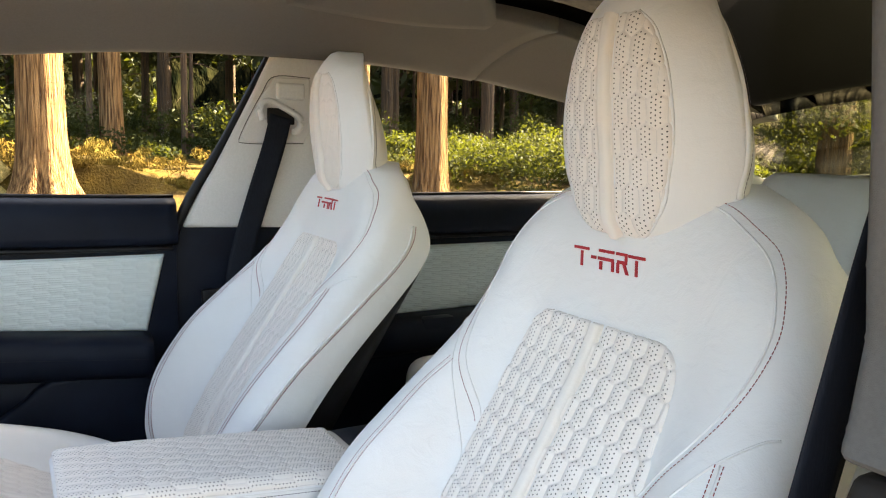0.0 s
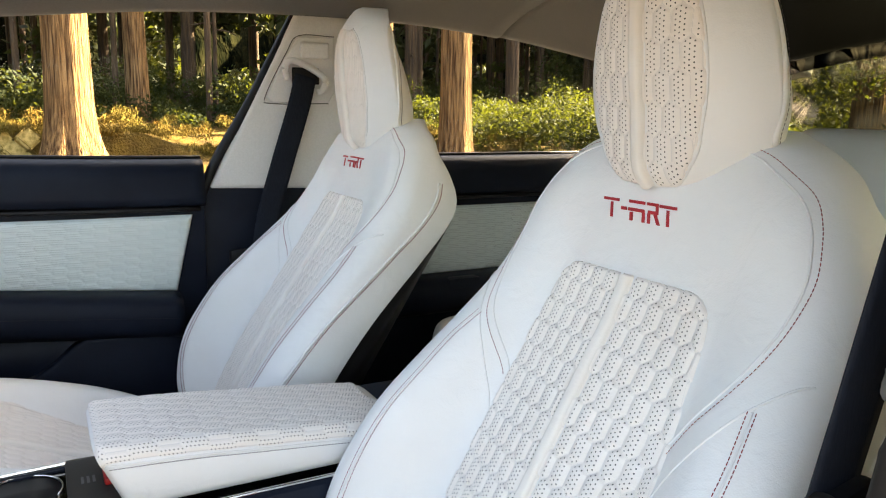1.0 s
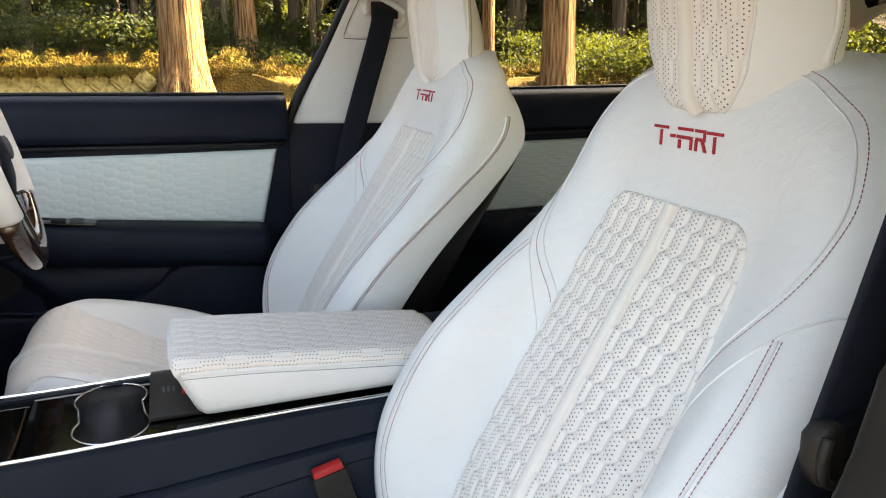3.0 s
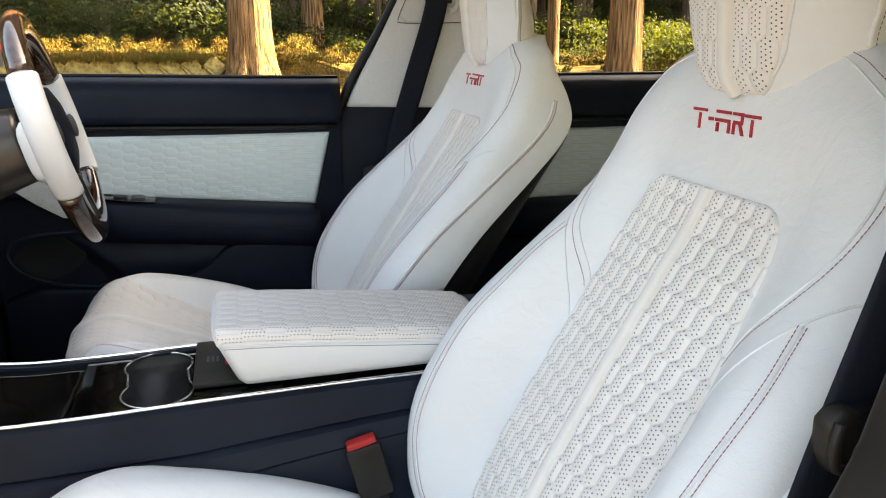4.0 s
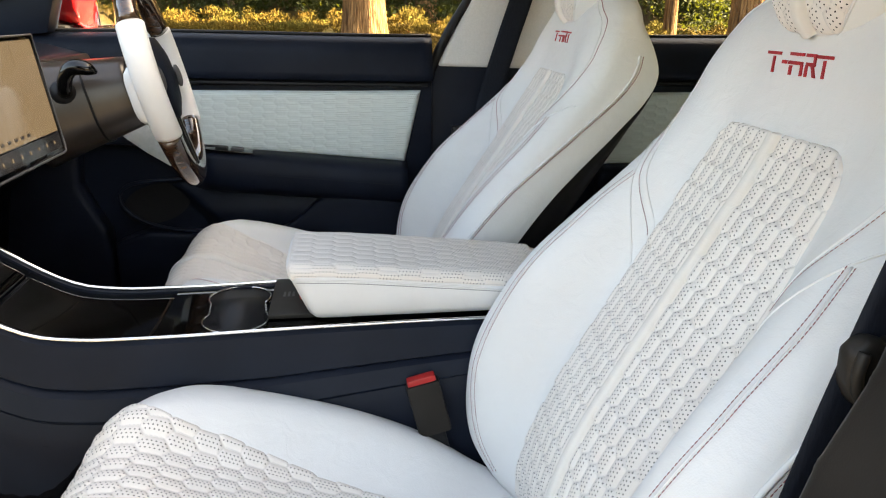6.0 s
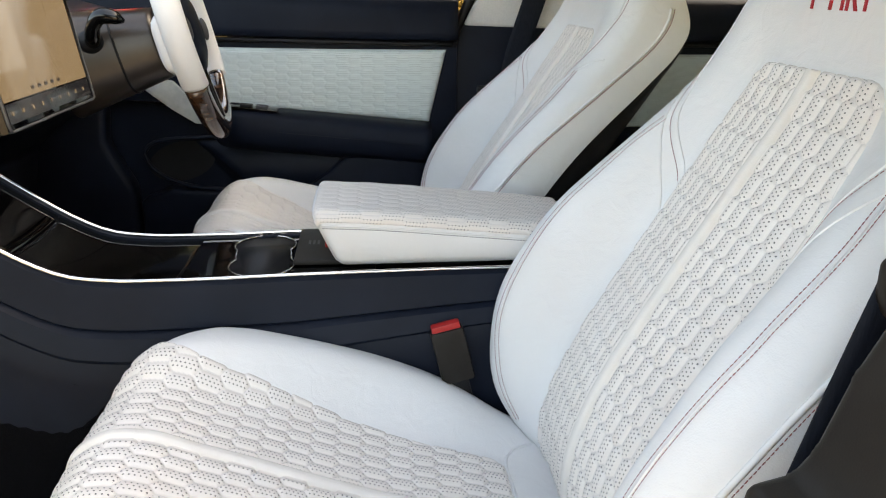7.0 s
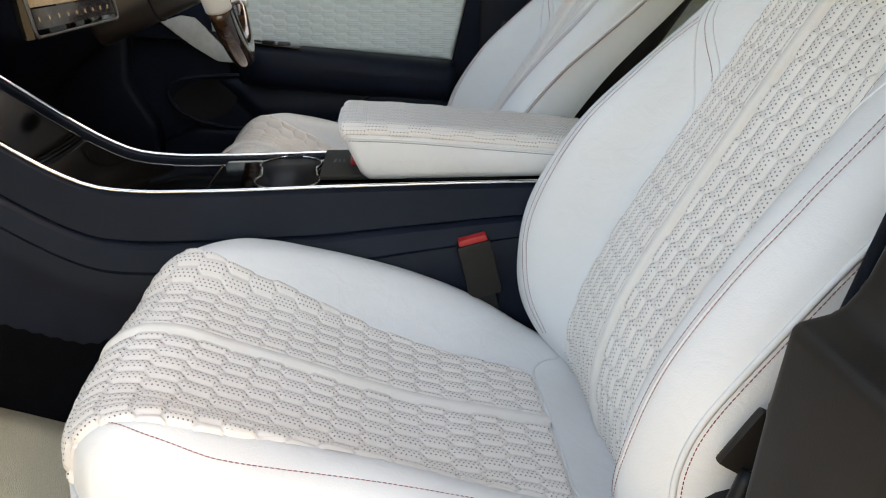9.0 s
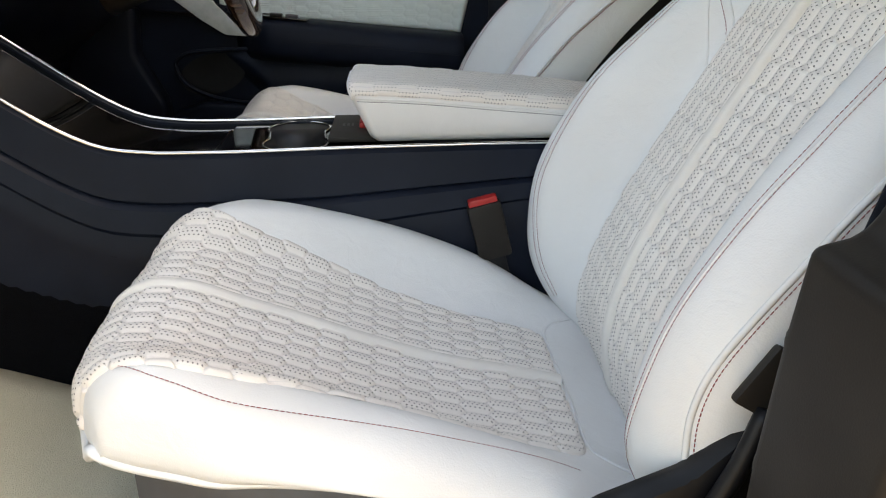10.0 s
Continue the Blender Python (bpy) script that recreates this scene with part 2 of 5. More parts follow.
def sheet(name, P, material, parent=None, label="", wrap=False, flip=False, caps=False, attr=None):
    P = np.array(P, float)
    n, m = P.shape[:2]
    f = grid_faces(n, m, wrap, flip)
    if caps:
        a, b = list(range(m)), list(range((n - 1) * m, n * m))
        f += [a if flip else a[::-1], b[::-1] if flip else b]
    return mesh(name, P.reshape(-1, 3), f, material, parent, label, attr=attr)


def solid(P, thick):
    """A closed slab from a sheet of points: the sheet, its back at the offset thick, and the rim, as one wrapped sheet."""
    P = np.array(P, float)
    B = P + np.array(thick, float)
    return np.concatenate([P, B[:, ::-1]], axis=1)


def box(name, lo, hi, material, parent=None, label="", bevel=0.004, seg=2, turn=None):
    bm = bmesh.new()
    bmesh.ops.create_cube(bm, size=1)
    lo, hi = Vector(lo), Vector(hi)
    for v in bm.verts:
        v.co = Vector([(lo[i] + hi[i]) / 2 + v.co[i] * (hi[i] - lo[i]) for i in range(3)])
    if bevel:
        bmesh.ops.bevel(bm, geom=bm.edges[:], offset=bevel, segments=seg, affect="EDGES", profile=0.6)
    if turn is not None:
        bmesh.ops.transform(bm, matrix=turn, verts=bm.verts)
    return sharpen(part(name, bm, material, parent, label), 40)


def prism(name, poly, axis, a, b, material, parent=None, label="", bevel=0.004, seg=2):
    """A polygon, given in the other two axes, drawn out along axis from a to b; its edges rounded."""
    bm = bmesh.new()

    def at(p, w):
        q = list(p)
        q.insert("xyz".index(axis), w)
        return bm.verts.new(q)
    va, vb = [at(p, a) for p in poly], [at(p, b) for p in poly]
    n = len(poly)
    bm.faces.new(va)
    bm.faces.new(vb[::-1])
    for i in range(n):
        bm.faces.new((va[i], vb[i], vb[(i + 1) % n], va[(i + 1) % n]))
    bmesh.ops.recalc_face_normals(bm, faces=bm.faces[:])
    if bevel:
        bmesh.ops.bevel(bm, geom=bm.edges[:], offset=bevel, segments=seg, affect="EDGES", profile=0.6, clamp_overlap=True)
    return sharpen(part(name, bm, material, parent, label), 40)


def smooth_path(pts, n):
    """Points evenly spread on a smooth curve through pts."""
    p = np.array(pts, float)
    q = np.vstack([2 * p[0] - p[1], p, 2 * p[-1] - p[-2]])
    out = []
    for i in range(1, len(q) - 2):
        for t in np.linspace(0, 1, 24, endpoint=False):
            a, b, c, d = q[i - 1:i + 3]
            out.append(0.5 * (2 * b + (c - a) * t + (2 * a - 5 * b + 4 * c - d) * t * t + (3 * b - a - 3 * c + d) * t ** 3))
    out.append(p[-1])
    out = np.array(out)
    s = np.concatenate([[0], np.cumsum(np.linalg.norm(np.diff(out, axis=0), axis=1))])
    return np.stack([np.interp(np.linspace(0, s[-1], n), s, out[:, k]) for k in range(out.shape[1])], 1)


def tube(name, pts, r, material, parent=None, label="", sides=8, flat=1.0, caps=True):
    """A round (or flattened) rod along points; r may be a list."""
    p = np.array(pts, float)
    n = len(p)
    r = np.broadcast_to(np.array(r, float), (n,))
    d = np.gradient(p, axis=0)
    d /= np.linalg.norm(d, axis=1)[:, None] + 1e-12
    ref = np.array((0, 0, 1.0)) if abs(d[:, 2]).mean() < 0.8 else np.array((1.0, 0, 0))
    a = np.cross(d, ref)
    a /= np.linalg.norm(a, axis=1)[:, None] + 1e-12
    b = np.cross(d, a)
    w = np.linspace(0, 2 * np.pi, sides, endpoint=False)
    P = p[:, None] + (a[:, None] * np.cos(w)[None, :, None] + flat * b[:, None] * np.sin(w)[None, :, None]) * r[:, None, None]
    return sheet(name, P, material, parent, label, wrap=True, caps=caps)


def table(rows):
    """Smooth interpolation of rows (key, values...)."""
    a = np.array(sorted(rows), float)

    def f(x, k=1):
        x = np.asarray(x, float)
        xs, ys = a[:, 0], a[:, k]
        d = np.gradient(ys, xs)
        i = np.clip(np.searchsorted(xs, x) - 1, 0, len(xs) - 2)
        h = xs[i + 1] - xs[i]
        t = np.clip((x - xs[i]) / h, 0, 1)
        return (2 * t ** 3 - 3 * t ** 2 + 1) * ys[i] + (t ** 3 - 2 * t ** 2 + t) * h * d[i] + (-2 * t ** 3 + 3 * t ** 2) * ys[i + 1] + (t ** 3 - t ** 2) * h * d[i + 1]
    return f


def step(a, b, x):
    t = np.clip((np.asarray(x, float) - a) / (b - a), 0, 1)
    return t * t * (3 - 2 * t)


def dashes(name, path, normal, material, parent, length=0.0036, gap=0.0005, r=0.00042):
    """A row of stitches along a path of points, each a small bead of thread."""
    p = np.array(path, float)
    s = np.concatenate([[0], np.cumsum(np.linalg.norm(np.diff(p, axis=0), axis=1))])
    at = lambda w: np.array([np.interp(w, s, p[:, k]) for k in range(3)])
    N = np.array(normal, float)
    nrm = (lambda w: np.array([np.interp(w, s, N[:, k]) for k in range(3)])) if N.ndim == 2 else (lambda w: N)
    r *= THREAD[0]
    V, F, w = [], [], 0.0
    while w + length < s[-1]:
        a, b = at(w), at(w + length)
        d = (b - a) / (np.linalg.norm(b - a) + 1e-9)
        n = nrm(w + length / 2)
        n = n - d * (n @ d)
        n /= np.linalg.norm(n) + 1e-9
        e = np.cross(d, n)
        k = len(V)
        V += [a, a + d * length * .2 + e * r + n * r, a + d * length * .2 - e * r + n * r, b - d * length * .2 + e * r + n * r, b - d * length * .2 - e * r + n * r, b]
        F += [(k, k + 1, k + 2), (k + 1, k + 3, k + 4, k + 2), (k + 3, k + 5, k + 4), (k, k + 3, k + 1), (k, k + 2, k + 4), (k + 3, k, k + 5), (k + 4, k + 5, k)]
        w += length + gap
    return mesh(name, V, F, material, parent)

# ---- seats ----
# backrest: height z -> x of its middle, bolster depth, bolster crest, half width, depth of the white side
BACK = table([
    (0.40, -0.135, 0.000, 0.17, 0.222, 0.085), (0.45, -0.190, 0.016, 0.18, 0.238, 0.09), (0.51, -0.207, 0.042, 0.19, 0.250, 0.10), (0.59, -0.195, 0.064, 0.197, 0.258, 0.105),
    (0.65, -0.170, 0.077, 0.20, 0.260, 0.125), (0.70, -0.143, 0.079, 0.20, 0.258, 0.13), (0.76, -0.109, 0.072, 0.196, 0.250, 0.135), (0.80, -0.086, 0.057, 0.190, 0.242, 0.135),
    (0.85, -0.057, 0.036, 0.181, 0.231, 0.135), (0.90, -0.028, 0.019, 0.171, 0.221, 0.132), (0.95, -0.008, 0.010, 0.158, 0.211, 0.122), (0.99, 0.000, 0.005, 0.142, 0.197, 0.100),
    (1.02, 0.008, 0.001, 0.122, 0.179, 0.075), (1.045, 0.022, 0.0, 0.102, 0.158, 0.06), (1.06, 0.038, 0.0, 0.080, 0.132, 0.045), (1.072, 0.068, 0.0, 0.05, 0.09, 0.03)])
UIN = table([(0.40, 0.12), (0.55, 0.12), (0.75, 0.112), (0.9, 0.09), (1.07, 0.05)])
PILLOW = table([(0.40, 0.0), (0.5, 0.006), (0.65, 0.014), (0.8, 0.014), (0.9, 0.006), (0.97, 0.0), (1.07, 0.0)])


def sag(z, depth):
    """How far the shoulders fall towards the back."""
    return step(0.86, 1.0, z) * 0.012 * (np.clip(depth, 0, 0.2) / 0.11) ** 1.4


def bump_of(u, ui, uc):
    return step(ui, uc, np.abs(u)) * 0.9 + 0.1 * np.clip(np.abs(u) / uc, 0, 1) ** 2


def back_x(u, z):
    ui, uc = np.minimum(UIN(z), BACK(z, 3) * 0.6), BACK(z, 3)
    k = bump_of(u, ui, uc)
    k = np.where(np.asarray(u) < 0, k * 0.84, k)
    return BACK(z, 1) - BACK(z, 2) * k + PILLOW(z) * np.clip(np.abs(u) / 0.12, 0, 1) ** 2 * (1 - k)


# cushion: distance along its profile -> x of the middle, z of the middle, z of the bolster crest, half width
CUSH = table([
    (-0.07, -0.12, 0.440, 0.43, 0.19, 0.180), (0.00, -0.19, 0.452, 0.455, 0.204, 0.185), (0.06, -0.25, 0.468, 0.488, 0.218, 0.185), (0.11, -0.30, 0.481, 0.521, 0.228, 0.185), (0.20, -0.39, 0.503, 0.563, 0.234, 0.183), (0.27, -0.46, 0.528, 0.586, 0.236, 0.178),
    (0.335, -0.52, 0.552, 0.602, 0.236, 0.170), (0.395, -0.576, 0.573, 0.613, 0.235, 0.157), (0.44, -0.622, 0.590, 0.619, 0.226, 0.145), (0.475, -0.659, 0.590, 0.612, 0.217, 0.138), (0.505, -0.684, 0.573, 0.590, 0.209, 0.135),
    (0.535, -0.693, 0.545, 0.556, 0.203, 0.135), (0.57, -0.695, 0.508, 0.512, 0.200, 0.135)])
CUSH_LOW = table([(-0.70, 0.535), (-0.646, 0.552), (-0.62, 0.547), (-0.56, 0.543), (-0.50, 0.540), (-0.39, 0.518), (-0.30, 0.492), (-0.25, 0.476), (-0.19, 0.44)])


def cush_crest(u, s):
    """The bolster's crest lies farther out on the side towards the door."""
    return np.where(np.asarray(u) < 0, np.minimum(0.190, CUSH(s, 4) - 0.03), CUSH(s, 5))


def cush_p(u, s):
    uc, W = cush_crest(u, s), CUSH(s, 4)
    z = CUSH(s, 2) + (CUSH(s, 3) - np.where(np.asarray(u) < 0, 0.007, 0.0) * step(0.0, 0.1, s) * step(0.42, 0.26, s) - CUSH(s, 2)) * bump_of(u, uc * 0.55, uc)
    over = np.clip((np.abs(u) - uc) / (W - uc), 0, 1)
    z = z - (0.034 - 0.028 * step(0.46, 0.53, s)) * (1 - np.sqrt(np.clip(1 - over ** 2, 0, 1)))
    x = CUSH(s, 1) + np.where(np.asarray(u) < 0, 0.092, 0.075) * (np.abs(u) / 0.24) ** 3 * step(0.30, 0.56, s)
    return x, z


HEM = {}          # lower edges of the cushion being built
HEAD = table([
    (0.985, 0.040, 0.070, 0.095), (1.01, 0.013, 0.087, 0.098), (1.03, -0.005, 0.099, 0.098), (1.06, -0.011, 0.109, 0.096), (1.09, -0.014, 0.117, 0.092), (1.12, -0.018, 0.116, 0.085), (1.16, -0.021, 0.107, 0.073),
    (1.195, -0.021, 0.093, 0.059), (1.222, -0.016, 0.079, 0.049), (1.24, -0.008, 0.064, 0.043), (1.252, 0.000, 0.046, 0.037), (1.260, 0.008, 0.026, 0.031), (1.263, 0.016, 0.008, 0.026)])


def head_x(u, z):
    hw = HEAD(z, 2)
    return HEAD(z, 1) + (0.04 + 0.026 * step(1.075, 1.0, z)) * (np.abs(u) / hw) ** 3.2 + 0.006 * (np.abs(u) / hw) ** 2


def hexes(u, s, w=0.0195, a=0.0195, h=0.0075):
    """The quilting: place inside the long six-sided cell, and the distance to its seam."""
    best = np.full(np.shape(u), -9.0)
    lx, ly = np.zeros(np.shape(u)), np.zeros(np.shape(u))
    row0 = np.floor(s / (a + h))
    for k in (0, 1):
        row = row0 + k
        off = 0.5 * (row % 2)
        cx = (np.round(u / w - off) + off) * w
        x, y = u - cx, s - row * (a + h)
        d = np.minimum(w / 2 - np.abs(x), 1.6 * ((a / 2 + h) * w / 2 - h * np.abs(x) - w / 2 * np.abs(y)) / np.hypot(h, w / 2))
        m = d > best
        best, lx, ly = np.where(m, d, best), np.where(m, x, lx), np.where(m, y, ly)
    return lx, ly, best


def field(name, place, half, s0, s1, parent, ns, nu=110, corner=0.035, round0=True, round1=True, relief=0.0040, label="", wide=None, stripe=True):
    """A quilted, punched leather field on a surface. place(u, s) gives points and outward normals; half(s) its half width."""
    s = np.linspace(s0, s1, ns)
    hw = np.array(half(s))
    if round1:
        k = np.clip((s - (s1 - corner)) / corner, 0, 1)
        hw = hw - corner * (1 - np.sqrt(np.clip(1 - k * k, 0, 1))) * 0.9
    if round0:
        k = np.clip((s0 + corner - s) / corner, 0, 1)
        hw = hw - corner * (1 - np.sqrt(np.clip(1 - k * k, 0, 1))) * 0.9
    t = np.linspace(-1, 1, nu)
    U = hw[:, None] * t[None, :]
    if wide is not None:          # extra width on the door side
        U = np.where(U < 0, U * (1 + np.array(wide(s))[:, None] / hw[:, None]), U)
    S = np.repeat(s[:, None], nu, 1)
    lx, ly, d = hexes(U, S)
    edge = np.minimum(hw[:, None] * (1 - np.abs(t))[None, :], np.minimum(S - s0, s1 - S) + 0.001)
    rise = 0.0012 + PLUMP[0] * relief * (1 - np.exp(-np.clip(d, 0, 1) / 0.0030)) - 0.0045 * np.exp(-np.clip(edge, 0, 1) / 0.0022)
    if stripe:          # groove on each side of the stripe
        rise = rise - 0.0042 * np.exp(-((np.abs(U) - 0.0088) / 0.0015) ** 2)
    P, N = place(U, S)
    d = np.where((edge < 0.003) | (stripe & (np.abs(U) < 0.009)), 0, d)
    return sheet(name, P + N * rise[..., None], M_QUILT, parent, label or "white perforated leather quilted in long hexagons", attr=np.stack([lx, ly, d], -1).reshape(-1, 3))


def with_normals(fn, out):
    """Points of fn(u, s) and unit normals that point towards out."""
    def place(u, s):
        e = 1e-3
        p = fn(u, s)
        n = np.cross(fn(u + e, s) - fn(u - e, s), fn(u, s + e) - fn(u, s - e))
        n /= np.linalg.norm(n, axis=-1, keepdims=True) + 1e-12
        n *= np.sign((n * np.array(out)).sum(-1, keepdims=True) + 1e-9)
        return p, n
    return place


def seat(name, yc, label):
    th = thing(name, (-0.3, yc, 0.34), label, "car seat", "front seats")
    zs = np.concatenate([np.linspace(0.40, 1.0, 61), np.linspace(1.006, 1.072, 22)])
    rows, shell = [], []
    for z in zs:
        uc, W, dep = float(BACK(z, 3)), float(BACK(z, 4)), float(BACK(z, 5))
        both = []
        xe = float(back_x(uc, z)) + dep
        for sg in (1, -1):
            u1 = np.linspace(0, uc, 22)
            x1 = back_x(sg * u1, z)
            w = np.linspace(0, np.pi / 2, 10)[1:]
            r = min(0.05, dep * 0.7)
            u2, x2 = uc + (W - uc) * np.sin(w), x1[-1] + r * (1 - np.cos(w))
            u3 = np.array([W + 0.001, W, W - 0.004])
            x3 = np.array([x2[-1] + (xe - x2[-1]) * k for k in (0.4, 0.75, 1.0)])
            uu, xx = np.concatenate([u1, u2, u3]), np.concatenate([x1, x2, x3])
            both.append(np.stack([xx, sg * uu, z - sag(z, xx - float(back_x(uc, z)))], 1))
        q = np.concatenate([both[1][:0:-1], both[0]])
        q[:, 1] += yc
        rows.append(q)
        back = max(float(BACK(z, 1)) + 0.125 * (1 - 0.6 * float(step(0.93, 1.05, z))), xe + 0.004)
        us = np.array([W - 0.008, W - 0.012, W - 0.02, (W - 0.02) * 0.6, 0])
        xs = np.array([xe - 0.02, xe + 0.3 * (back - xe), xe + 0.75 * (back - xe), back, back + 0.006])
        if z > 0.925:          # the upper back is rounded
            a = np.linspace(0, np.pi / 2, 9)
            us, xs = (W - 0.006) * np.cos(a) ** 0.7, xe - 0.02 + (back - xe + 0.02) * np.sin(a)
        hs = np.stack([xs, us, z - 0.004 - sag(z, xs - float(back_x(uc, z)))], 1)
        ls = hs[-2::-1].copy()
        ls[:, 1] *= -1
        q = np.concatenate([hs, ls])
        q[:, 1] += yc
        shell.append(q)
    backrest = sheet("backrest", rows, M_LEATHER, th, "white leather backrest with side bolsters", caps=False)
    cut = int((zs < 0.925).sum())
    sheet("back_shell", shell[:cut], M_BLACK, th, "black plastic seat back shell", caps=True)
    sheet("back_cover", shell[cut:], M_LEATHER, th, "white leather upper seat back", caps=True)

    # quilted field of the backrest
    zz = np.linspace(0.44, 0.932, 120)
    arc = np.concatenate([[0], np.cumsum(np.hypot(np.diff(zz), np.diff(BACK(zz, 1))))])
    z_of = lambda s: np.interp(s, arc, zz)
    fb = with_normals(lambda u, s: np.stack([back_x(u, z_of(s)), u + yc, z_of(s)], -1), (-1, 0, 0.3))
    half_b = table([(0, 0.140), (0.08, 0.132), (0.2, 0.122), (0.32, 0.118), (0.42, 0.112), (0.48, 0.106), (arc[-1], 0.098)])
    field("back_insert", fb, half_b, 0, arc[-1], backrest, 340, nu=170, round0=False, corner=0.030, wide=table([(0, 0.0), (0.1, 0.006), (0.3, 0.014), (0.45, 0.010), (0.56, 0.006)]))
    strip("back_stripe", fb, 0.0, arc[-1] - 0.002, backrest)

    # cushion
    rows = []
    HEM[1], HEM[-1] = [], []
    for s in np.linspace(-0.07, 0.537, 72):
        W = float(CUSH(s, 4))
        both = []
        for sg in (1, -1):
            uc = float(cush_crest(sg, s))
            u1 = np.linspace(0, uc, 22) * sg
            x1, z1 = cush_p(u1, s)
            if sg < 0:
                x1[0], z1[0] = cush_p(0.0, s)
            w = np.linspace(0, np.pi / 2, 9)[1:]
            u2 = sg * (uc + (W - uc) * np.sin(w))
            z2 = cush_p(u2, s)[1]
            low = min(float(CUSH_LOW(cush_p(u2[-1], s)[0])), z2[-1] - 0.004)
            u3 = sg * (W + np.array([0.003, 0.003, -0.002, -0.012]))
            z3 = z2[-1] + (low - z2[-1]) * np.array([0.3, 0.6, 0.85, 1.0])
            uu, zc = np.concatenate([u1, u2, u3]), np.concatenate([z1, z2, z3])
            xx = np.concatenate([x1, cush_p(u2, s)[0], cush_p(u3, s)[0]])
            both.append(np.stack([xx, uu, zc], 1))
            if s > 0.05:
                HEM[sg].append((xx[-1], yc + uu[-1] + 0.004 * sg, zc[-1] + 0.002))
        q = np.concatenate([both[1][:0:-1], both[0]])
        q[:, 1] += yc
        rows.append(q)
    cushion = sheet("cushion", rows, M_LEATHER, th, "white leather seat cushion with raised bolsters", flip=True)
    fc = with_normals(lambda u, s: np.stack([cush_p(u, s)[0], u + yc, cush_p(u, s)[1]], -1), (-0.3, 0, 1))
    half_c = table([(0, 0.105), (0.07, 0.105), (0.2, 0.115), (0.35, 0.128), (0.43, 0.134), (0.47, 0.152), (0.50, 0.168), (0.57, 0.175)])
    field("cushion_insert", fc, half_c, 0.066, 0.534, cushion, 320, relief=0.0040, nu=190, corner=0.02, round1=False, wide=table([(0, 0.02), (0.1, 0.03), (0.2, 0.045), (0.3, 0.058), (0.37, 0.066), (0.42, 0.064), (0.47, 0.035), (0.50, 0.014), (0.57, 0.0)]))
    strip("cushion_stripe", fc, 0.067, 0.533, cushion)

    # headrest
    rows = []
    for z in np.concatenate([np.linspace(0.985, 1.22, 30), np.linspace(1.226, 1.263, 14)]):
        hw, xb = float(HEAD(z, 2)), float(HEAD(z, 3))
        u1 = hw * np.sin(np.linspace(0, np.pi / 2, 16))
        x1 = head_x(u1, z)
        k = np.linspace(0, 1, 12)[1:]
        u2, x2 = hw * (np.cos(k * np.pi / 2) ** 0.85), x1[-1] + (xb - x1[-1]) * np.sin(k * np.pi / 2)
        half = np.stack([np.concatenate([x1, x2]), np.concatenate([u1, u2]), np.full(27, z)], 1)
        left = half[-2:0:-1].copy()
        left[:, 1] *= -1
        q = np.concatenate([half, left])
        q[:, 1] += yc
        rows.append(q)
    head = sheet("headrest", rows, M_LEATHER, th, "white leather headrest", wrap=True, caps=True)
    fh = with_normals(lambda u, s: np.stack([head_x(u, s), u + yc, s], -1), (-1, 0, 0))
    half_h = table([(1.018, 0.040), (1.04, 0.055), (1.08, 0.068), (1.11, 0.072), (1.15, 0.069), (1.19, 0.057), (1.222, 0.038)])
    field("headrest_insert", fh, half_h, 1.018, 1.222, head, 140, nu=110, corner=0.012, relief=0.0024)
    strip("headrest_stripe", fh, 1.019, 1.221, head)
    badge(fb, z_of, yc, backrest)
    seams(yc, backrest, cushion, head)
    under_seat(th, yc)
    return th


def strip(name, place, s0, s1, parent, w=0.0075):
    """The smooth raised leather stripe down the middle of a quilted field."""
    s = np.linspace(s0, s1, 90)
    t = np.sin(np.linspace(-np.pi / 2, np.pi / 2, 13))
    U, S = np.meshgrid(t * w, s)
    P, N = place(U, S)
    sheet(name, P + N * (0.0004 + 0.0066 * (1 - (U / w) ** 6) + 0.0008 * (1 - (U / w) ** 2))[..., None], M_STRIPE, parent, "smooth white leather centre stripe")


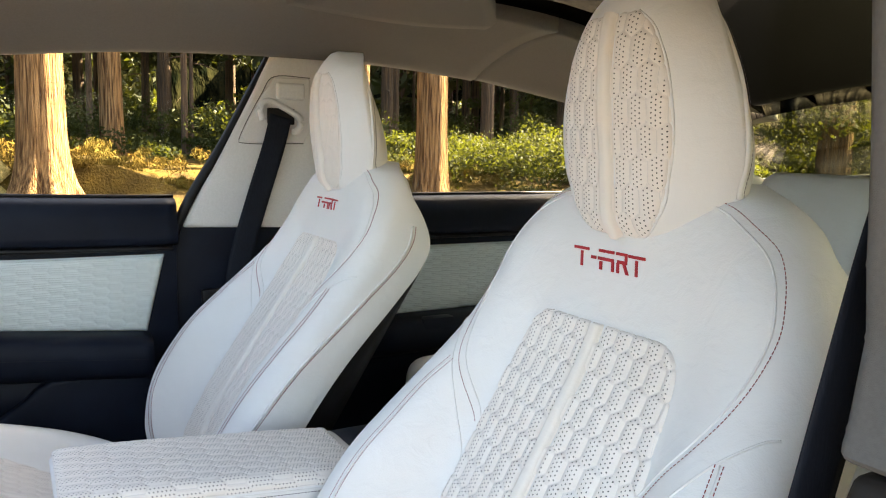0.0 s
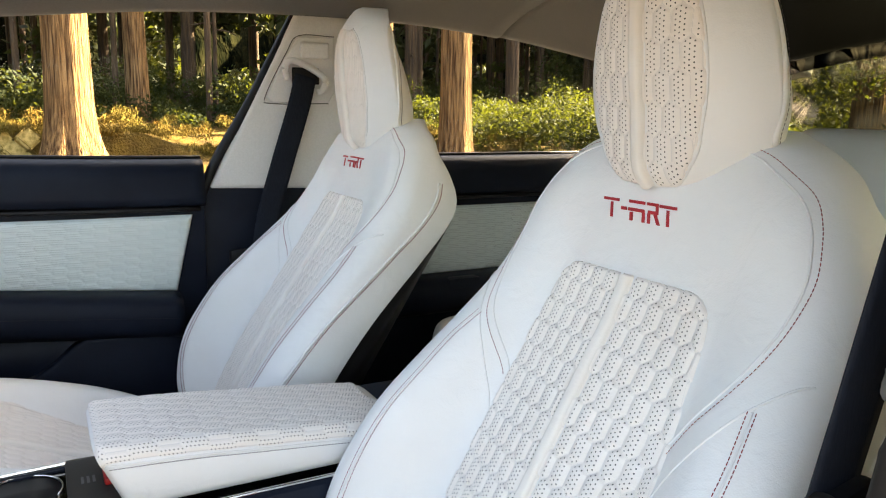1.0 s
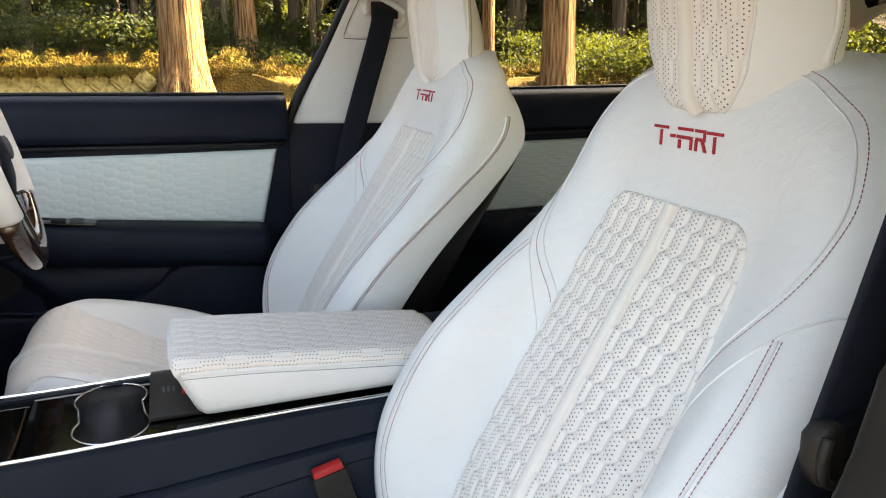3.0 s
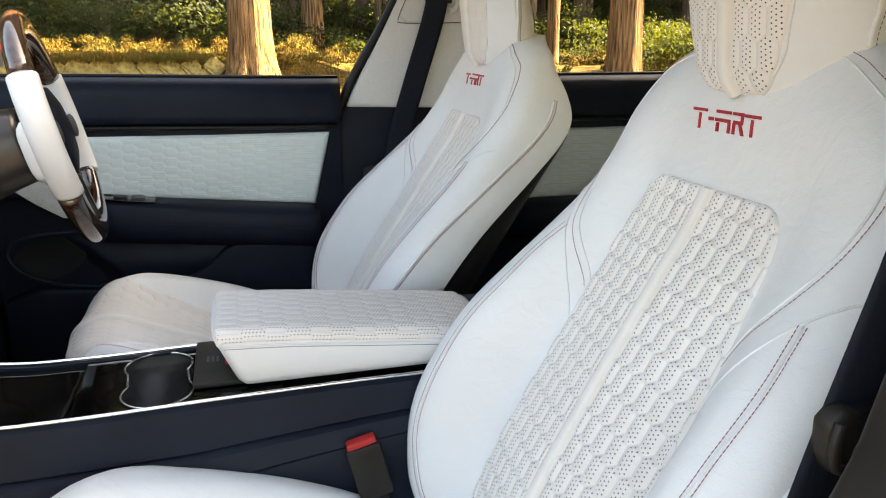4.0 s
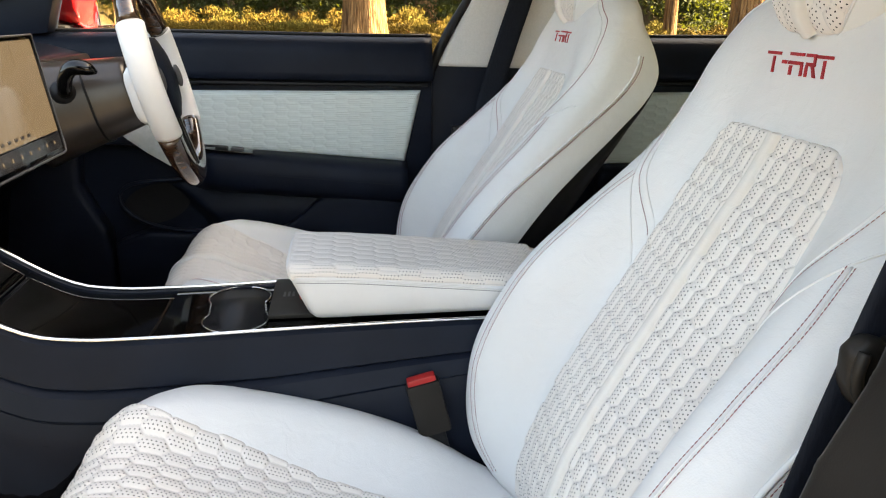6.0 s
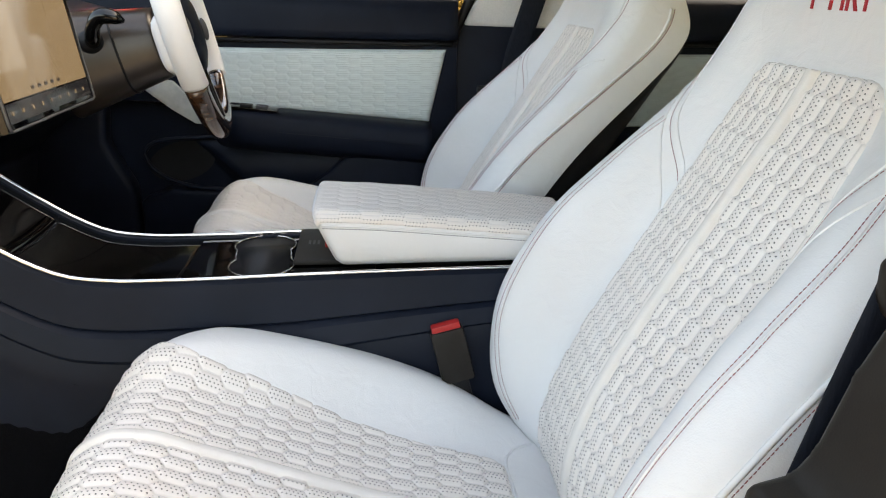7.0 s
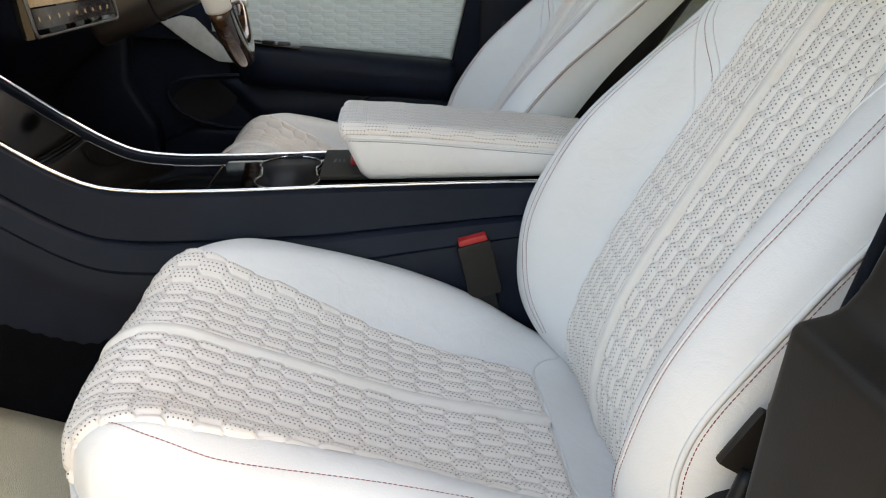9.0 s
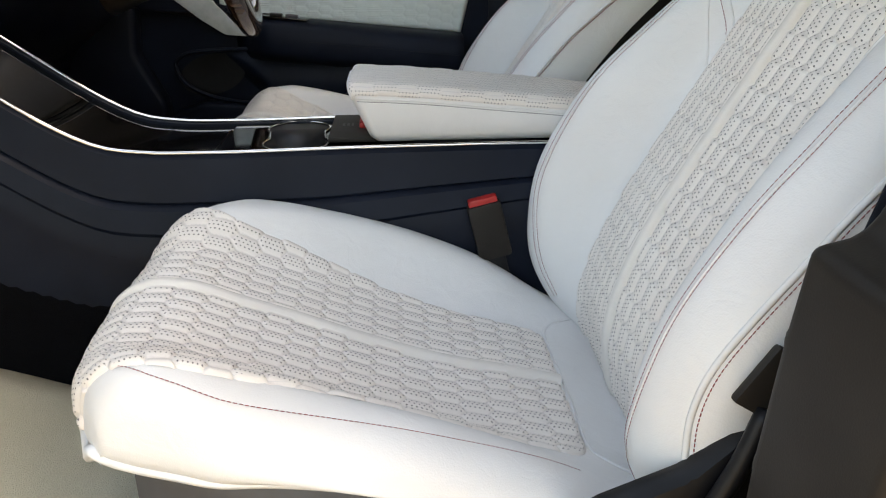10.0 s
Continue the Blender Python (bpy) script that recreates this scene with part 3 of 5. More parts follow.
def badge(place, z_of, yc, parent):
    """Red stitched emblem on the upper backrest: plain slanted bars, each raised a little."""
    bars = [(0.058, 0.036, 0.9995, 0.0027), (0.0476, 0.0448, 0.9895, 0.0145), (0.032, 0.025, 0.9925, 0.003), (0.021, -0.0005, 1.0, 0.0027), (0.022, 0.0, 0.9925, 0.003), (0.0195, 0.0160, 0.986, 0.0080),
            (0.0024, -0.0006, 0.9868, 0.0095), (-0.004, -0.0185, 1.0, 0.0027), (-0.0048, -0.0078, 0.9868, 0.0095), (-0.0120, -0.0155, 0.9866, 0.0092, 0.75), (-0.0055, -0.0185, 0.9925, 0.003), (-0.0158, -0.0185, 0.9965, 0.006), (-0.0205, -0.042, 0.9995, 0.0027), (-0.0298, -0.0326, 0.9895, 0.0145)]
    for a, b, zc, hgt, *lean in bars:
        V, n = [], 5
        lean = lean[0] if lean else 0.25
        for lift in (-0.0014, 0.002):
            for z in (zc + hgt / 2, zc - hgt / 2):
                for u in np.linspace(a, b, n):
                    uu = u + (z - 0.993) * lean
                    V.append((float(back_x(uu, z)) + lift, yc + uu, z))
        q = lambda i, j, k: (i * 2 + j) * n + k
        F = []
        for k in range(n - 1):
            F += [(q(0, 0, k), q(0, 1, k), q(0, 1, k + 1), q(0, 0, k + 1)), (q(0, 0, k), q(0, 0, k + 1), q(1, 0, k + 1), q(1, 0, k)), (q(0, 1, k + 1), q(0, 1, k), q(1, 1, k), q(1, 1, k + 1))]
        F += [(q(0, 1, 0), q(0, 0, 0), q(1, 0, 0), q(1, 1, 0)), (q(0, 0, n - 1), q(0, 1, n - 1), q(1, 1, n - 1), q(1, 0, n - 1))]
        mesh("emblem_bar", V, F, M_BADGE, parent, "red embroidered emblem bar", smooth=False)


def back_at(u, z, lift=0.0):
    """A point on the white backrest, also past the bolster's crest; and the way out of it."""
    def at(u, z):
        uc, W, dep = float(BACK(z, 3)), float(BACK(z, 4)), float(BACK(z, 5))
        if abs(u) <= uc:
            return np.array((float(back_x(u, z)), u, z))
        k = min((abs(u) - uc) / (W - uc), 1)
        dx = min(0.05, dep * 0.7) * (1 - math.sqrt(1 - k * k))
        return np.array((float(back_x(uc * np.sign(u), z)) + dx, u, z - float(sag(z, dx))))
    p, e = at(u, z), 2e-3
    n = np.cross(at(u + e, z) - at(u - e, z), at(u, z + e) - at(u, z - e))
    n /= np.linalg.norm(n) + 1e-12
    if n[0] > 0 and abs(u) < float(BACK(z, 3)) * 1.05 or n[1] * u < -1e-3:
        n = -n
    return p + n * lift, n


def seam_on(name, fn, pts, yc, parent, lines=((0.0, 0),), cord=0.0, n=90, both=(1, -1)):
    """A seam along control points (u, z) on a surface, on both sides: rows of stitches and, with cord, a raised welt."""
    for sgn in both:
        uv = smooth_path([(sgn * u, z) for u, z in pts], n)
        PN = [fn(u, z) for u, z in uv]
        P, N = np.array([p for p, _ in PN]), np.array([q for _, q in PN])
        P[:, 1] += yc
        T = np.gradient(P, axis=0)
        T /= np.linalg.norm(T, axis=1)[:, None] + 1e-12
        S = np.cross(T, N)
        for off, red in lines:
            dashes(name, P + S * off * sgn + N * 0.0007, N, M_THREAD if red else M_THREADB, parent)
        if cord:
            tube("welt", P + N * cord * 0.15, cord, M_LEATHER, parent, "white leather welt", sides=6)


def seams(yc, backrest, cushion, head):
    # front panel of the backrest: from beside the headrest down to the quilted field
    seam_on("panel_seam", back_at, [(0.093, 1.057), (0.121, 1.048), (0.157, 1.027), (0.176, 1.002), (0.187, 0.967), (0.186, 0.931), (0.178, 0.899), (0.164, 0.870), (0.146, 0.845), (0.127, 0.818), (0.116, 0.800)], yc, backrest, ((0.0, 1),), 0.0, 130)
    seam_on("panel_welt_seam", back_at, [(0.090, 1.053), (0.117, 1.044), (0.152, 1.023), (0.171, 1.000), (0.182, 0.966), (0.181, 0.931), (0.173, 0.901), (0.159, 0.873), (0.141, 0.848), (0.123, 0.823), (0.113, 0.808)], yc, backrest, (), 0.0011, 120)
    # upper edge of the bolster, and its double row of stitches
    seam_on("bolster_edge_seam", back_at, [(0.214, 0.892), (0.206, 0.889), (0.189, 0.872), (0.174, 0.850), (0.158, 0.825), (0.136, 0.795), (0.122, 0.772)], yc, backrest, (), 0.0011, both=(-1,))
    seam_on("bolster_edge_seam", back_at, [(0.205, 0.897), (0.184, 0.882), (0.168, 0.863), (0.148, 0.833), (0.130, 0.795), (0.114, 0.760)], yc, backrest, (), 0.0011, both=(1,))
    seam_on("bolster_seam", back_at, [(0.192, 0.872), (0.203, 0.830), (0.209, 0.79), (0.213, 0.757), (0.211, 0.69), (0.2095, 0.635), (0.206, 0.60), (0.195, 0.55), (0.178, 0.49)], yc, backrest, ((-0.0032, 1), (0.0032, 1)), 0.0010, 120, both=(-1,))
    seam_on("bolster_seam", back_at, [(0.168, 0.863), (0.180, 0.835), (0.185, 0.80), (0.191, 0.76), (0.193, 0.71), (0.191, 0.66), (0.189, 0.62), (0.183, 0.58), (0.172, 0.53), (0.16, 0.49)], yc, backrest, ((-0.0032, 1), (0.0032, 1)), 0.0010, 120, both=(1,))
    off = table([(0.46, 0.022), (0.555, 0.024), (0.594, 0.0205), (0.622, 0.0205), (0.674, 0.0265), (0.72, 0.033), (0.764, 0.040), (0.85, 0.060), (0.95, 0.080), (1.0, 0.075)])
    for sgn in (1, -1):
        P = []
        for z in np.linspace(0.46, 0.975, 110):
            uc, W, o = float(BACK(z, 3)), float(BACK(z, 4)), float(off(z))
            k = math.sqrt(max(0, 1 - max(0, 1 - o / 0.05) ** 2))
            P.append((float(back_x(sgn * uc, z)) + o, yc + sgn * (uc + (W - uc) * k + 0.0006), z - float(sag(z, o))))
        P = np.array(P)
        tube("side_welt", P, 0.0026, M_LEATHER, backrest, "white leather welt", sides=6)
        dashes("side_seam", P + np.array((0.0045, sgn * 0.0030, 0)), (-0.2, sgn, 0), M_THREAD if sgn < 0 else M_THREADB, backrest)

    def cush_at(u, s, lift=0.0):
        e = 2e-3
        f = lambda u, s: np.array((float(cush_p(u, s)[0]), u, float(cush_p(u, s)[1])))
        n = np.cross(f(u + e, s) - f(u - e, s), f(u, s + e) - f(u, s - e))
        n /= np.linalg.norm(n) + 1e-12
        return f(u, s), n * (1 if n[2] > 0 else -1)
    seam_on("cushion_seam", cush_at, [(0.172, 0.482), (0.190, 0.462), (0.206, 0.434), (0.2145, 0.39), (0.215, 0.355), (0.208, 0.274), (0.201, 0.194), (0.190, 0.13), (0.176, 0.085)], yc, cushion, ((0.0, 1),), 0.0, both=(-1,))
    seam_on("cushion_join_seam", cush_at, [(0.0, 0.062), (0.05, 0.062), (0.103, 0.063), (0.128, 0.050), (0.150, 0.022)], yc, cushion, (), 0.0016)
    for s in (1, -1):
        rim = []
        for u in np.linspace(0.0, 0.17, 12):
            fx, fz = cush_p(s * u, 0.537)
            rim.append((float(fx) + 0.003, yc + s * u, float(fz) - 0.002))
        rim += HEM[s][::-1]
        tube("hem", rim, 0.005, M_LEATHER, cushion, "white leather hem", sides=7)
    # headrest: welt round the front cover
    for s in (1, -1):
        P = []
        for z in np.linspace(1.06, 1.238, 40):
            hw = float(HEAD(z, 2))
            x0, back = 0.012 * float(step(1.04, 1.2, z)), float(HEAD(z, 3))
            k = math.asin(min(0.95, x0 / (back - float(head_x(hw, z)))))
            P.append((float(head_x(hw, z)) + x0, yc + s * (hw * math.cos(k) ** 0.85 + 0.0002), z))
        tube("headrest_welt", P, 0.0026, M_LEATHER, head, "white leather welt", sides=6)
        dashes("headrest_stitch", np.array(P) + np.array((0.005, s * 0.0005, 0)), (0.2, s, 0), M_THREADB, head)
        E = []
        hh = table([(1.018, 0.031), (1.026, 0.043), (1.04, 0.055), (1.08, 0.068), (1.11, 0.072), (1.15, 0.069), (1.19, 0.057), (1.212, 0.043), (1.222, 0.030)])
        for z in np.linspace(1.018, 1.222, 60):
            u = float(hh(z)) + 0.0006
            E.append((float(head_x(u, z)) - 0.0004, yc + s * u, z))
        tube("insert_piping", E, 0.0011, M_LEATHER, head, sides=5)


def under_seat(th, yc):
    """Grey side covers, black frame and rails below the cushion."""
    for s in (1, -1):
        P = []
        for x in np.linspace(-0.615, -0.10, 24):
            lo = float(CUSH_LOW(max(x, -0.60)))
            top = lo + 0.002
            k = float(step(-0.62, -0.50, x))
            wq = min(0.205, float(np.interp(-x, [0.10, 0.19, 0.25, 0.30], [0.16, 0.176, 0.19, 0.205])))
            P.append([(x, yc + s * (wq + dy), z) for dy, z in ((0.0, top), (0.014 * k, top - 0.012), (0.016 * k, top - 0.05), (0.008 * k, top - 0.05 - 0.07 * k), (-0.02, top - 0.05 - 0.07 * k), (-0.02, top))])
        sheet("side_cover", P, M_GREYSEAT, th, "grey plastic seat side cover", wrap=True, caps=True)
        box("rail", (-0.62, yc + s * 0.17 - 0.02, 0.34), (-0.05, yc + s * 0.17 + 0.02, 0.37), M_BLACK, th, "black steel seat rail", bevel=0.004)
    box("seat_frame", (-0.62, yc - 0.18, 0.37), (-0.28, yc + 0.18, 0.44), M_BLACK, th, "black seat frame", bevel=0.015)
    prism("recliner_cover", [(-0.31, 0.46), (-0.292, 0.535), (-0.229, 0.562), (-0.202, 0.590), (-0.16, 0.60), (-0.12, 0.46)], "y", yc - 0.271, yc - 0.246, M_BLACK, th, "black recliner cover", bevel=0.008)


passenger_seat = seat("passenger_seat", -0.379, "white quilted leather front seat with red emblem, beside the open doorway")
PLUMP[0], THREAD[0] = 0.55, 1.7
LEANING[0] = 0.085         # the driver's seat stands farther forward and leans back more
driver_seat = seat("driver_seat", 0.374, "white quilted leather front seat with red emblem behind the steering wheel")
LEANING[0], PLUMP[0], THREAD[0] = 0.0, 1.0, 1.0

# ---- cabin shell ----
floor = box("floor", (-1.6, -0.74, 0.26), (1.2, 0.80, 0.335), M_CARPET, bevel=0.01)
tagged(floor, "black carpeted car floor", "floor", kind="structure")


def carpet_mat(name, y0, y1, label):
    rows = []
    for x in np.linspace(-1.20, -0.60, 24):
        z = 0.345 + 0.06 * float(step(-0.72, -1.0, x)) + 0.5 * max(0, -1.0 - x)
        rows.append([(x, y, z + 0.006 * math.sin(9 * x + 5 * y)) for y in np.linspace(y0, y1, 14)])
    ob = sheet(name, solid(rows, (0, 0, -0.014)), M_MAT, wrap=True, caps=True)
    return tagged(ob, label, "floor mat")


carpet_mat("floor_mat", -0.67, -0.175, "cream tufted carpet mat in the passenger footwell")
edge = tube("mat_edging", smooth_path([(-1.15, -0.672, 0.43), (-1.0, -0.674, 0.405), (-0.8, -0.674, 0.362), (-0.62, -0.672, 0.35), (-0.605, -0.6, 0.35), (-0.603, -0.3, 0.35), (-0.61, -0.18, 0.35)], 60), 0.007, M_BARKD)
tagged(edge, "brown stitched edging of the carpet mat", "mat edging")


# far side doors
def door(name, x0, x1, label, rear=False):
    d = thing(name, ((x0 + x1) / 2, 0.76, 0.4), label, "door", kind="structure")
    belt = 0.978
    xs = np.linspace(x0, x1, 40)
    rise = lambda x: 0.010 * float(step(-0.2, -0.9, x))
    prof = [(0.80, belt - 0.006), (0.775, belt), (0.75, belt - 0.003), (0.735, belt - 0.014), (0.728, belt - 0.04), (0.722, 0.90), (0.722, 0.886), (0.732, 0.880), (0.80, 0.880)]
    lower = [(0.80, 0.30), (0.80, 0.884), (0.744, 0.884), (0.742, 0.70), (0.735, 0.45), (0.73, 0.30)]
    sheet("upper_trim", [[(x, y, z + rise(x)) for y, z in prof] for x in xs], M_DARK, d, "dark soft upper door trim", flip=True, caps=True)
    prism("door_body", lower, "x", x0, x1, M_DARK, d, "dark door panel", bevel=0.003)
    tube("groove_strip", [(x, 0.7335, 0.874 + rise(x)) for x in np.linspace(x0 + 0.01, x1 - 0.01, 20)], 0.005, M_BLACK, d, "black groove strip")
    prism("glass_pane", [(x0, 0.95), (x1, 0.95), (x1, 1.33), (x0, 1.33)] if not rear else [(x0, 0.95), (x1, 0.95), (x1, 1.26), (x0, 1.33)], "y", 0.775, 0.779, M_PANE, d, "clear side window glass", bevel=0)
    tube("glass_seal", [(x, 0.772, belt + 0.002 + rise(x)) for x in np.linspace(x0, x1, 20)], 0.004, M_BLACK, d, "black rubber window seal")
    return d


def quilt_panel(name, outline, parent, label, y=0.731, w=0.0172):
    """A flat door insert whose hexagon quilting runs along the door, clipped to a convex-ish outline (x, z)."""
    pts = np.array(outline)
    x0, z0 = pts.min(0)
    x1, z1 = pts.max(0)
    nx, nz = int((x1 - x0) / 0.0022), int((z1 - z0) / 0.0022)
    X, Z = np.meshgrid(np.linspace(x0, x1, nx), np.linspace(0, 1, nz))
    lo = np.interp(X[0], [p[0] for p in LOW[name]], [p[1] for p in LOW[name]])
    hi = np.interp(X[0], [p[0] for p in HIGH[name]], [p[1] for p in HIGH[name]])
    zz = lo[None] + (hi - lo)[None] * Z
    xx = X + SLANT[name] * (zz - z0) * (X - x0) / (x1 - x0)
    lx, ly, d = hexes(zz, xx)
    edge = np.minimum(np.minimum(zz - lo[None], hi[None] - zz), np.minimum(X - x0, x1 - X))
    out = 0.0012 * (1 - np.exp(-np.clip(d, 0, 1) / 0.0025)) - 0.012 * np.exp(-np.clip(edge, 0, 1) / 0.003)
    d = np.where(edge < 0.003, 0, d)
    P = np.stack([xx, y - out, zz], -1)
    return sheet(name, P, M_DOORQ, parent, label, attr=np.stack([lx, ly, d], -1).reshape(-1, 3))


# grey-green deepened: the forest's light is put into the leather's colour
M_DOORQ = leather("door_insert_leather", True, (0.77, 0.84, 0.81), (0.71, 0.78, 0.75))
LOW = {"door_insert": [(-0.96, 0.742), (-0.72, 0.734), (-0.60, 0.727), (-0.262, 0.697)], "rear_door_insert": [(0.15, 0.68), (0.5, 0.682), (0.95, 0.70)]}
HIGH = {"door_insert": [(-0.96, 0.868), (-0.70, 0.864), (-0.45, 0.861), (-0.262, 0.861)], "rear_door_insert": [(0.15, 0.852), (0.95, 0.852)]}
SLANT = {"door_insert": 0.235, "rear_door_insert": 0.0}
door_1 = door("door_1", -1.15, -0.20, "closed dark driver's door with a pale quilted insert")
door_2 = door("door_2", 0.12, 1.05, "closed dark rear door with a pale quilted insert", True)
quilt_panel("door_insert", [(-0.80, 0.697), (-0.264, 0.868)], door_1, "pale grey-green perforated quilted insert")
quilt_panel("rear_door_insert", [(0.15, 0.68), (0.95, 0.852)], door_2, "pale grey-green perforated quilted insert")
prism("lower_insert", [(-0.905, 0.785), (-0.862, 0.798), (-0.832, 0.793), (-0.787, 0.747), (-0.742, 0.696), (-0.79, 0.700), (-0.838, 0.731), (-0.875, 0.760)], "y", 0.7165, 0.735, M_SUEDE, door_1, "pale insert tip below the dashboard", bevel=0.004)
prism("insert_divider", [(-0.96, 0.758), (-0.70, 0.745), (-0.66, 0.738), (-0.66, 0.728), (-0.74, 0.70), (-0.79, 0.72), (-0.835, 0.775), (-0.96, 0.80)], "y", 0.722, 0.742, M_DARK, door_1, "dark trim at the front of the armrest", bevel=0.006)
arm = [(0.745, 0.735), (0.70, 0.734), (0.676, 0.729), (0.666, 0.717), (0.664, 0.690), (0.668, 0.662), (0.69, 0.642), (0.745, 0.632)]


def arm_rows(x0, x1, dz, n=30):
    return [[(x, 0.742 - (0.742 - y) * float(step(-0.76, -0.69, x)) ** 0.6, z - 0.098 * (x + 0.63) + dz) for y, z in arm] for x in np.linspace(x0, x1, n)]


sheet("door_armrest", arm_rows(-0.77, -0.262, 0.0), M_DARK, door_1, "dark padded door armrest", flip=True, caps=True)
dashes("armrest_stitch", [(x, 0.662, 0.692 - 0.098 * (x + 0.63)) for x in np.linspace(-0.60, -0.27, 30)], (0, -1, 0), M_BLACK, door_1)
on_arm = Matrix.Translation((-0.655, 0.696, 0.7385)) @ pose(0, 0, 0, 0, 5.6, 0)          # the armrest's top falls towards the rear
box("switch_plate", (-0.052, -0.020, -0.002), (0.052, 0.020, 0.0012), M_GLOSS, door_1, "gloss window switch plate", bevel=0.001, turn=on_arm)
for xw in (-0.030, 0.004):
    box("window_switch", (xw, -0.012, 0.0008), (xw + 0.026, 0.010, 0.007), M_GREYSEAT if xw > 0 else M_BLACK, door_1, "window switch", bevel=0.002, turn=on_arm)
sheet("door_armrest", [[(x, y, z - 0.05) for y, z in arm] for x in np.linspace(0.2, 0.9, 6)], M_DARK, door_2, "dark padded door armrest", flip=True, caps=True)
box("handle_recess", (0.36, 0.664, 0.648), (0.45, 0.70, 0.682), M_DARK, door_2, "dark pull handle", bevel=0.01)
prism("pocket_panel", [(-0.255, 0.632), (-0.45, 0.628), (-0.475, 0.615), (-0.50, 0.590), (-0.54, 0.562), (-0.58, 0.548), (-0.70, 0.546), (-0.85, 0.556), (-0.92, 0.53), (-0.92, 0.30), (-0.25, 0.30)], "y", 0.685, 0.745, M_DARK, door_1, "proud lower door panel with map pocket", bevel=0.010, seg=3)
bowl = smooth_path([(-0.62, 0.733, 0.664), (-0.72, 0.728, 0.668), (-0.815, 0.722, 0.667), (-0.878, 0.718, 0.660), (-0.904, 0.715, 0.640), (-0.898, 0.713, 0.610), (-0.868, 0.710, 0.582), (-0.82, 0.706, 0.563), (-0.75, 0.700, 0.552), (-0.66, 0.694, 0.548)], 70)
tube("pocket_rim", bowl, 0.0045, M_DARK, door_1, "dark rolled rim of the door pocket", sides=10)
# flat grille; its black also stands in for the uncut recess's shade
sheet("speaker_grille", [[(-0.83 + r * 0.075 * math.cos(a), 0.736 - 0.004 * r, 0.612 + r * (0.046 * math.sin(a) + 0.012 * math.cos(a))) for a in np.linspace(0, 2 * math.pi, 40)] for r in (0.01, 0.5, 0.99)], M_BLACK, door_1, "black speaker grille")
XL = table([(0.55, -0.725), (0.575, -0.735), (0.605, -0.762), (0.635, -0.790), (0.665, -0.835)])
rows = []
for t in np.linspace(0, 1, 20):          # rounded wall of the map pocket, past the speaker
    z = 0.664 - 0.114 * t
    rows.append([(x, 0.739 - 0.034 * math.sin(math.pi * (0.08 + 0.62 * t)) * float(step(0, 0.05, x - float(XL(z)))), z) for x in float(XL(z)) + (-0.27 - float(XL(z))) * np.linspace(0, 1, 30) ** 1.5])
sheet("pocket_wall", rows, M_DARK, door_1, "smooth dark wall of the map pocket")

# B pillar, far side
pil = thing("wall_b_pillar", (0.0, 0.79, 0.3), "door pillar with pale fabric above and dark plastic below", "pillar", kind="structure")
prism("pillar_cover", [(-0.187, 0.912), (0.10, 0.904), (0.21, 1.31), (0.02, 1.31)], "y", 0.755, 0.80, M_PILLAR, pil, "pale grey fabric pillar cover", bevel=0.012, seg=3)
prism("pillar_base", [(-0.190, 0.918), (0.10, 0.910), (0.10, 0.30), (-0.262, 0.30), (-0.255, 0.62)], "y", 0.759, 0.80, M_DARK, pil, "dark plastic pillar base", bevel=0.008)
prism("adjuster_plate", [(-0.010, 1.205), (0.018, 1.243), (0.10, 1.245), (0.10, 1.125), (0.085, 1.100), (-0.045, 1.098), (-0.058, 1.112)], "y", 0.7505, 0.7575, M_PILLAR, pil, "pale belt height adjuster plate", bevel=0.005, seg=3)
# darker rod draws the shade of the soft groove round the plate
tube("plate_groove", smooth_path([(0.10, 0.7525, 1.2465), (0.018, 0.7525, 1.2445), (-0.011, 0.7525, 1.206), (-0.0595, 0.7525, 1.112), (-0.046, 0.7525, 1.0965), (0.085, 0.7525, 1.0985)], 50), 0.0010, M_LINER, pil, "shadow joint round the adjuster plate")
box("adjuster_button", (0.02, 0.738, 1.196), (0.085, 0.755, 1.232), M_PILLAR, pil, "pale adjuster button", bevel=0.007, seg=3)
tube("door_seal", smooth_path([(0.028, 0.772, 1.315), (-0.09, 0.768, 1.10), (-0.196, 0.765, 0.91), (-0.262, 0.765, 0.62), (-0.28, 0.765, 0.30)], 40), 0.011, M_BLACK, pil, "black rubber door seal")


def webbing(name, pts, across, width, parent, label="", thick=0.0012):
    p = smooth_path(pts, 60)
    A = np.array(across, float)
    A /= np.linalg.norm(A)
    rows = []
    for i, q in enumerate(p):
        d = p[min(i + 1, 59)] - p[max(i - 1, 0)]
        d /= np.linalg.norm(d)
        a = A - d * (A @ d)
        a /= np.linalg.norm(a)
        n = np.cross(d, a)
        k = np.linspace(-1, 1, 7)
        rows.append([q + a * width / 2 * t + n * 0.0008 * (1 - t * t) for t in k] + [q + a * width / 2 * t - n * thick for t in k[::-1]])
    return sheet(name, rows, M_WEB, parent, label, wrap=True, caps=True)


belt_f = thing("seat_belt", (0.03, 0.74, 1.16), "black seat belt hanging from the pillar guide", "seat belt", "front seat belts")
webbing("webbing", [(0.028, 0.738, 1.158), (0.010, 0.735, 1.09), (-0.03, 0.730, 0.97), (-0.065, 0.722, 0.86), (-0.085, 0.70, 0.78), (-0.10, 0.68, 0.66)], (1, 0, 0.28), 0.050, belt_f, "black woven belt webbing")
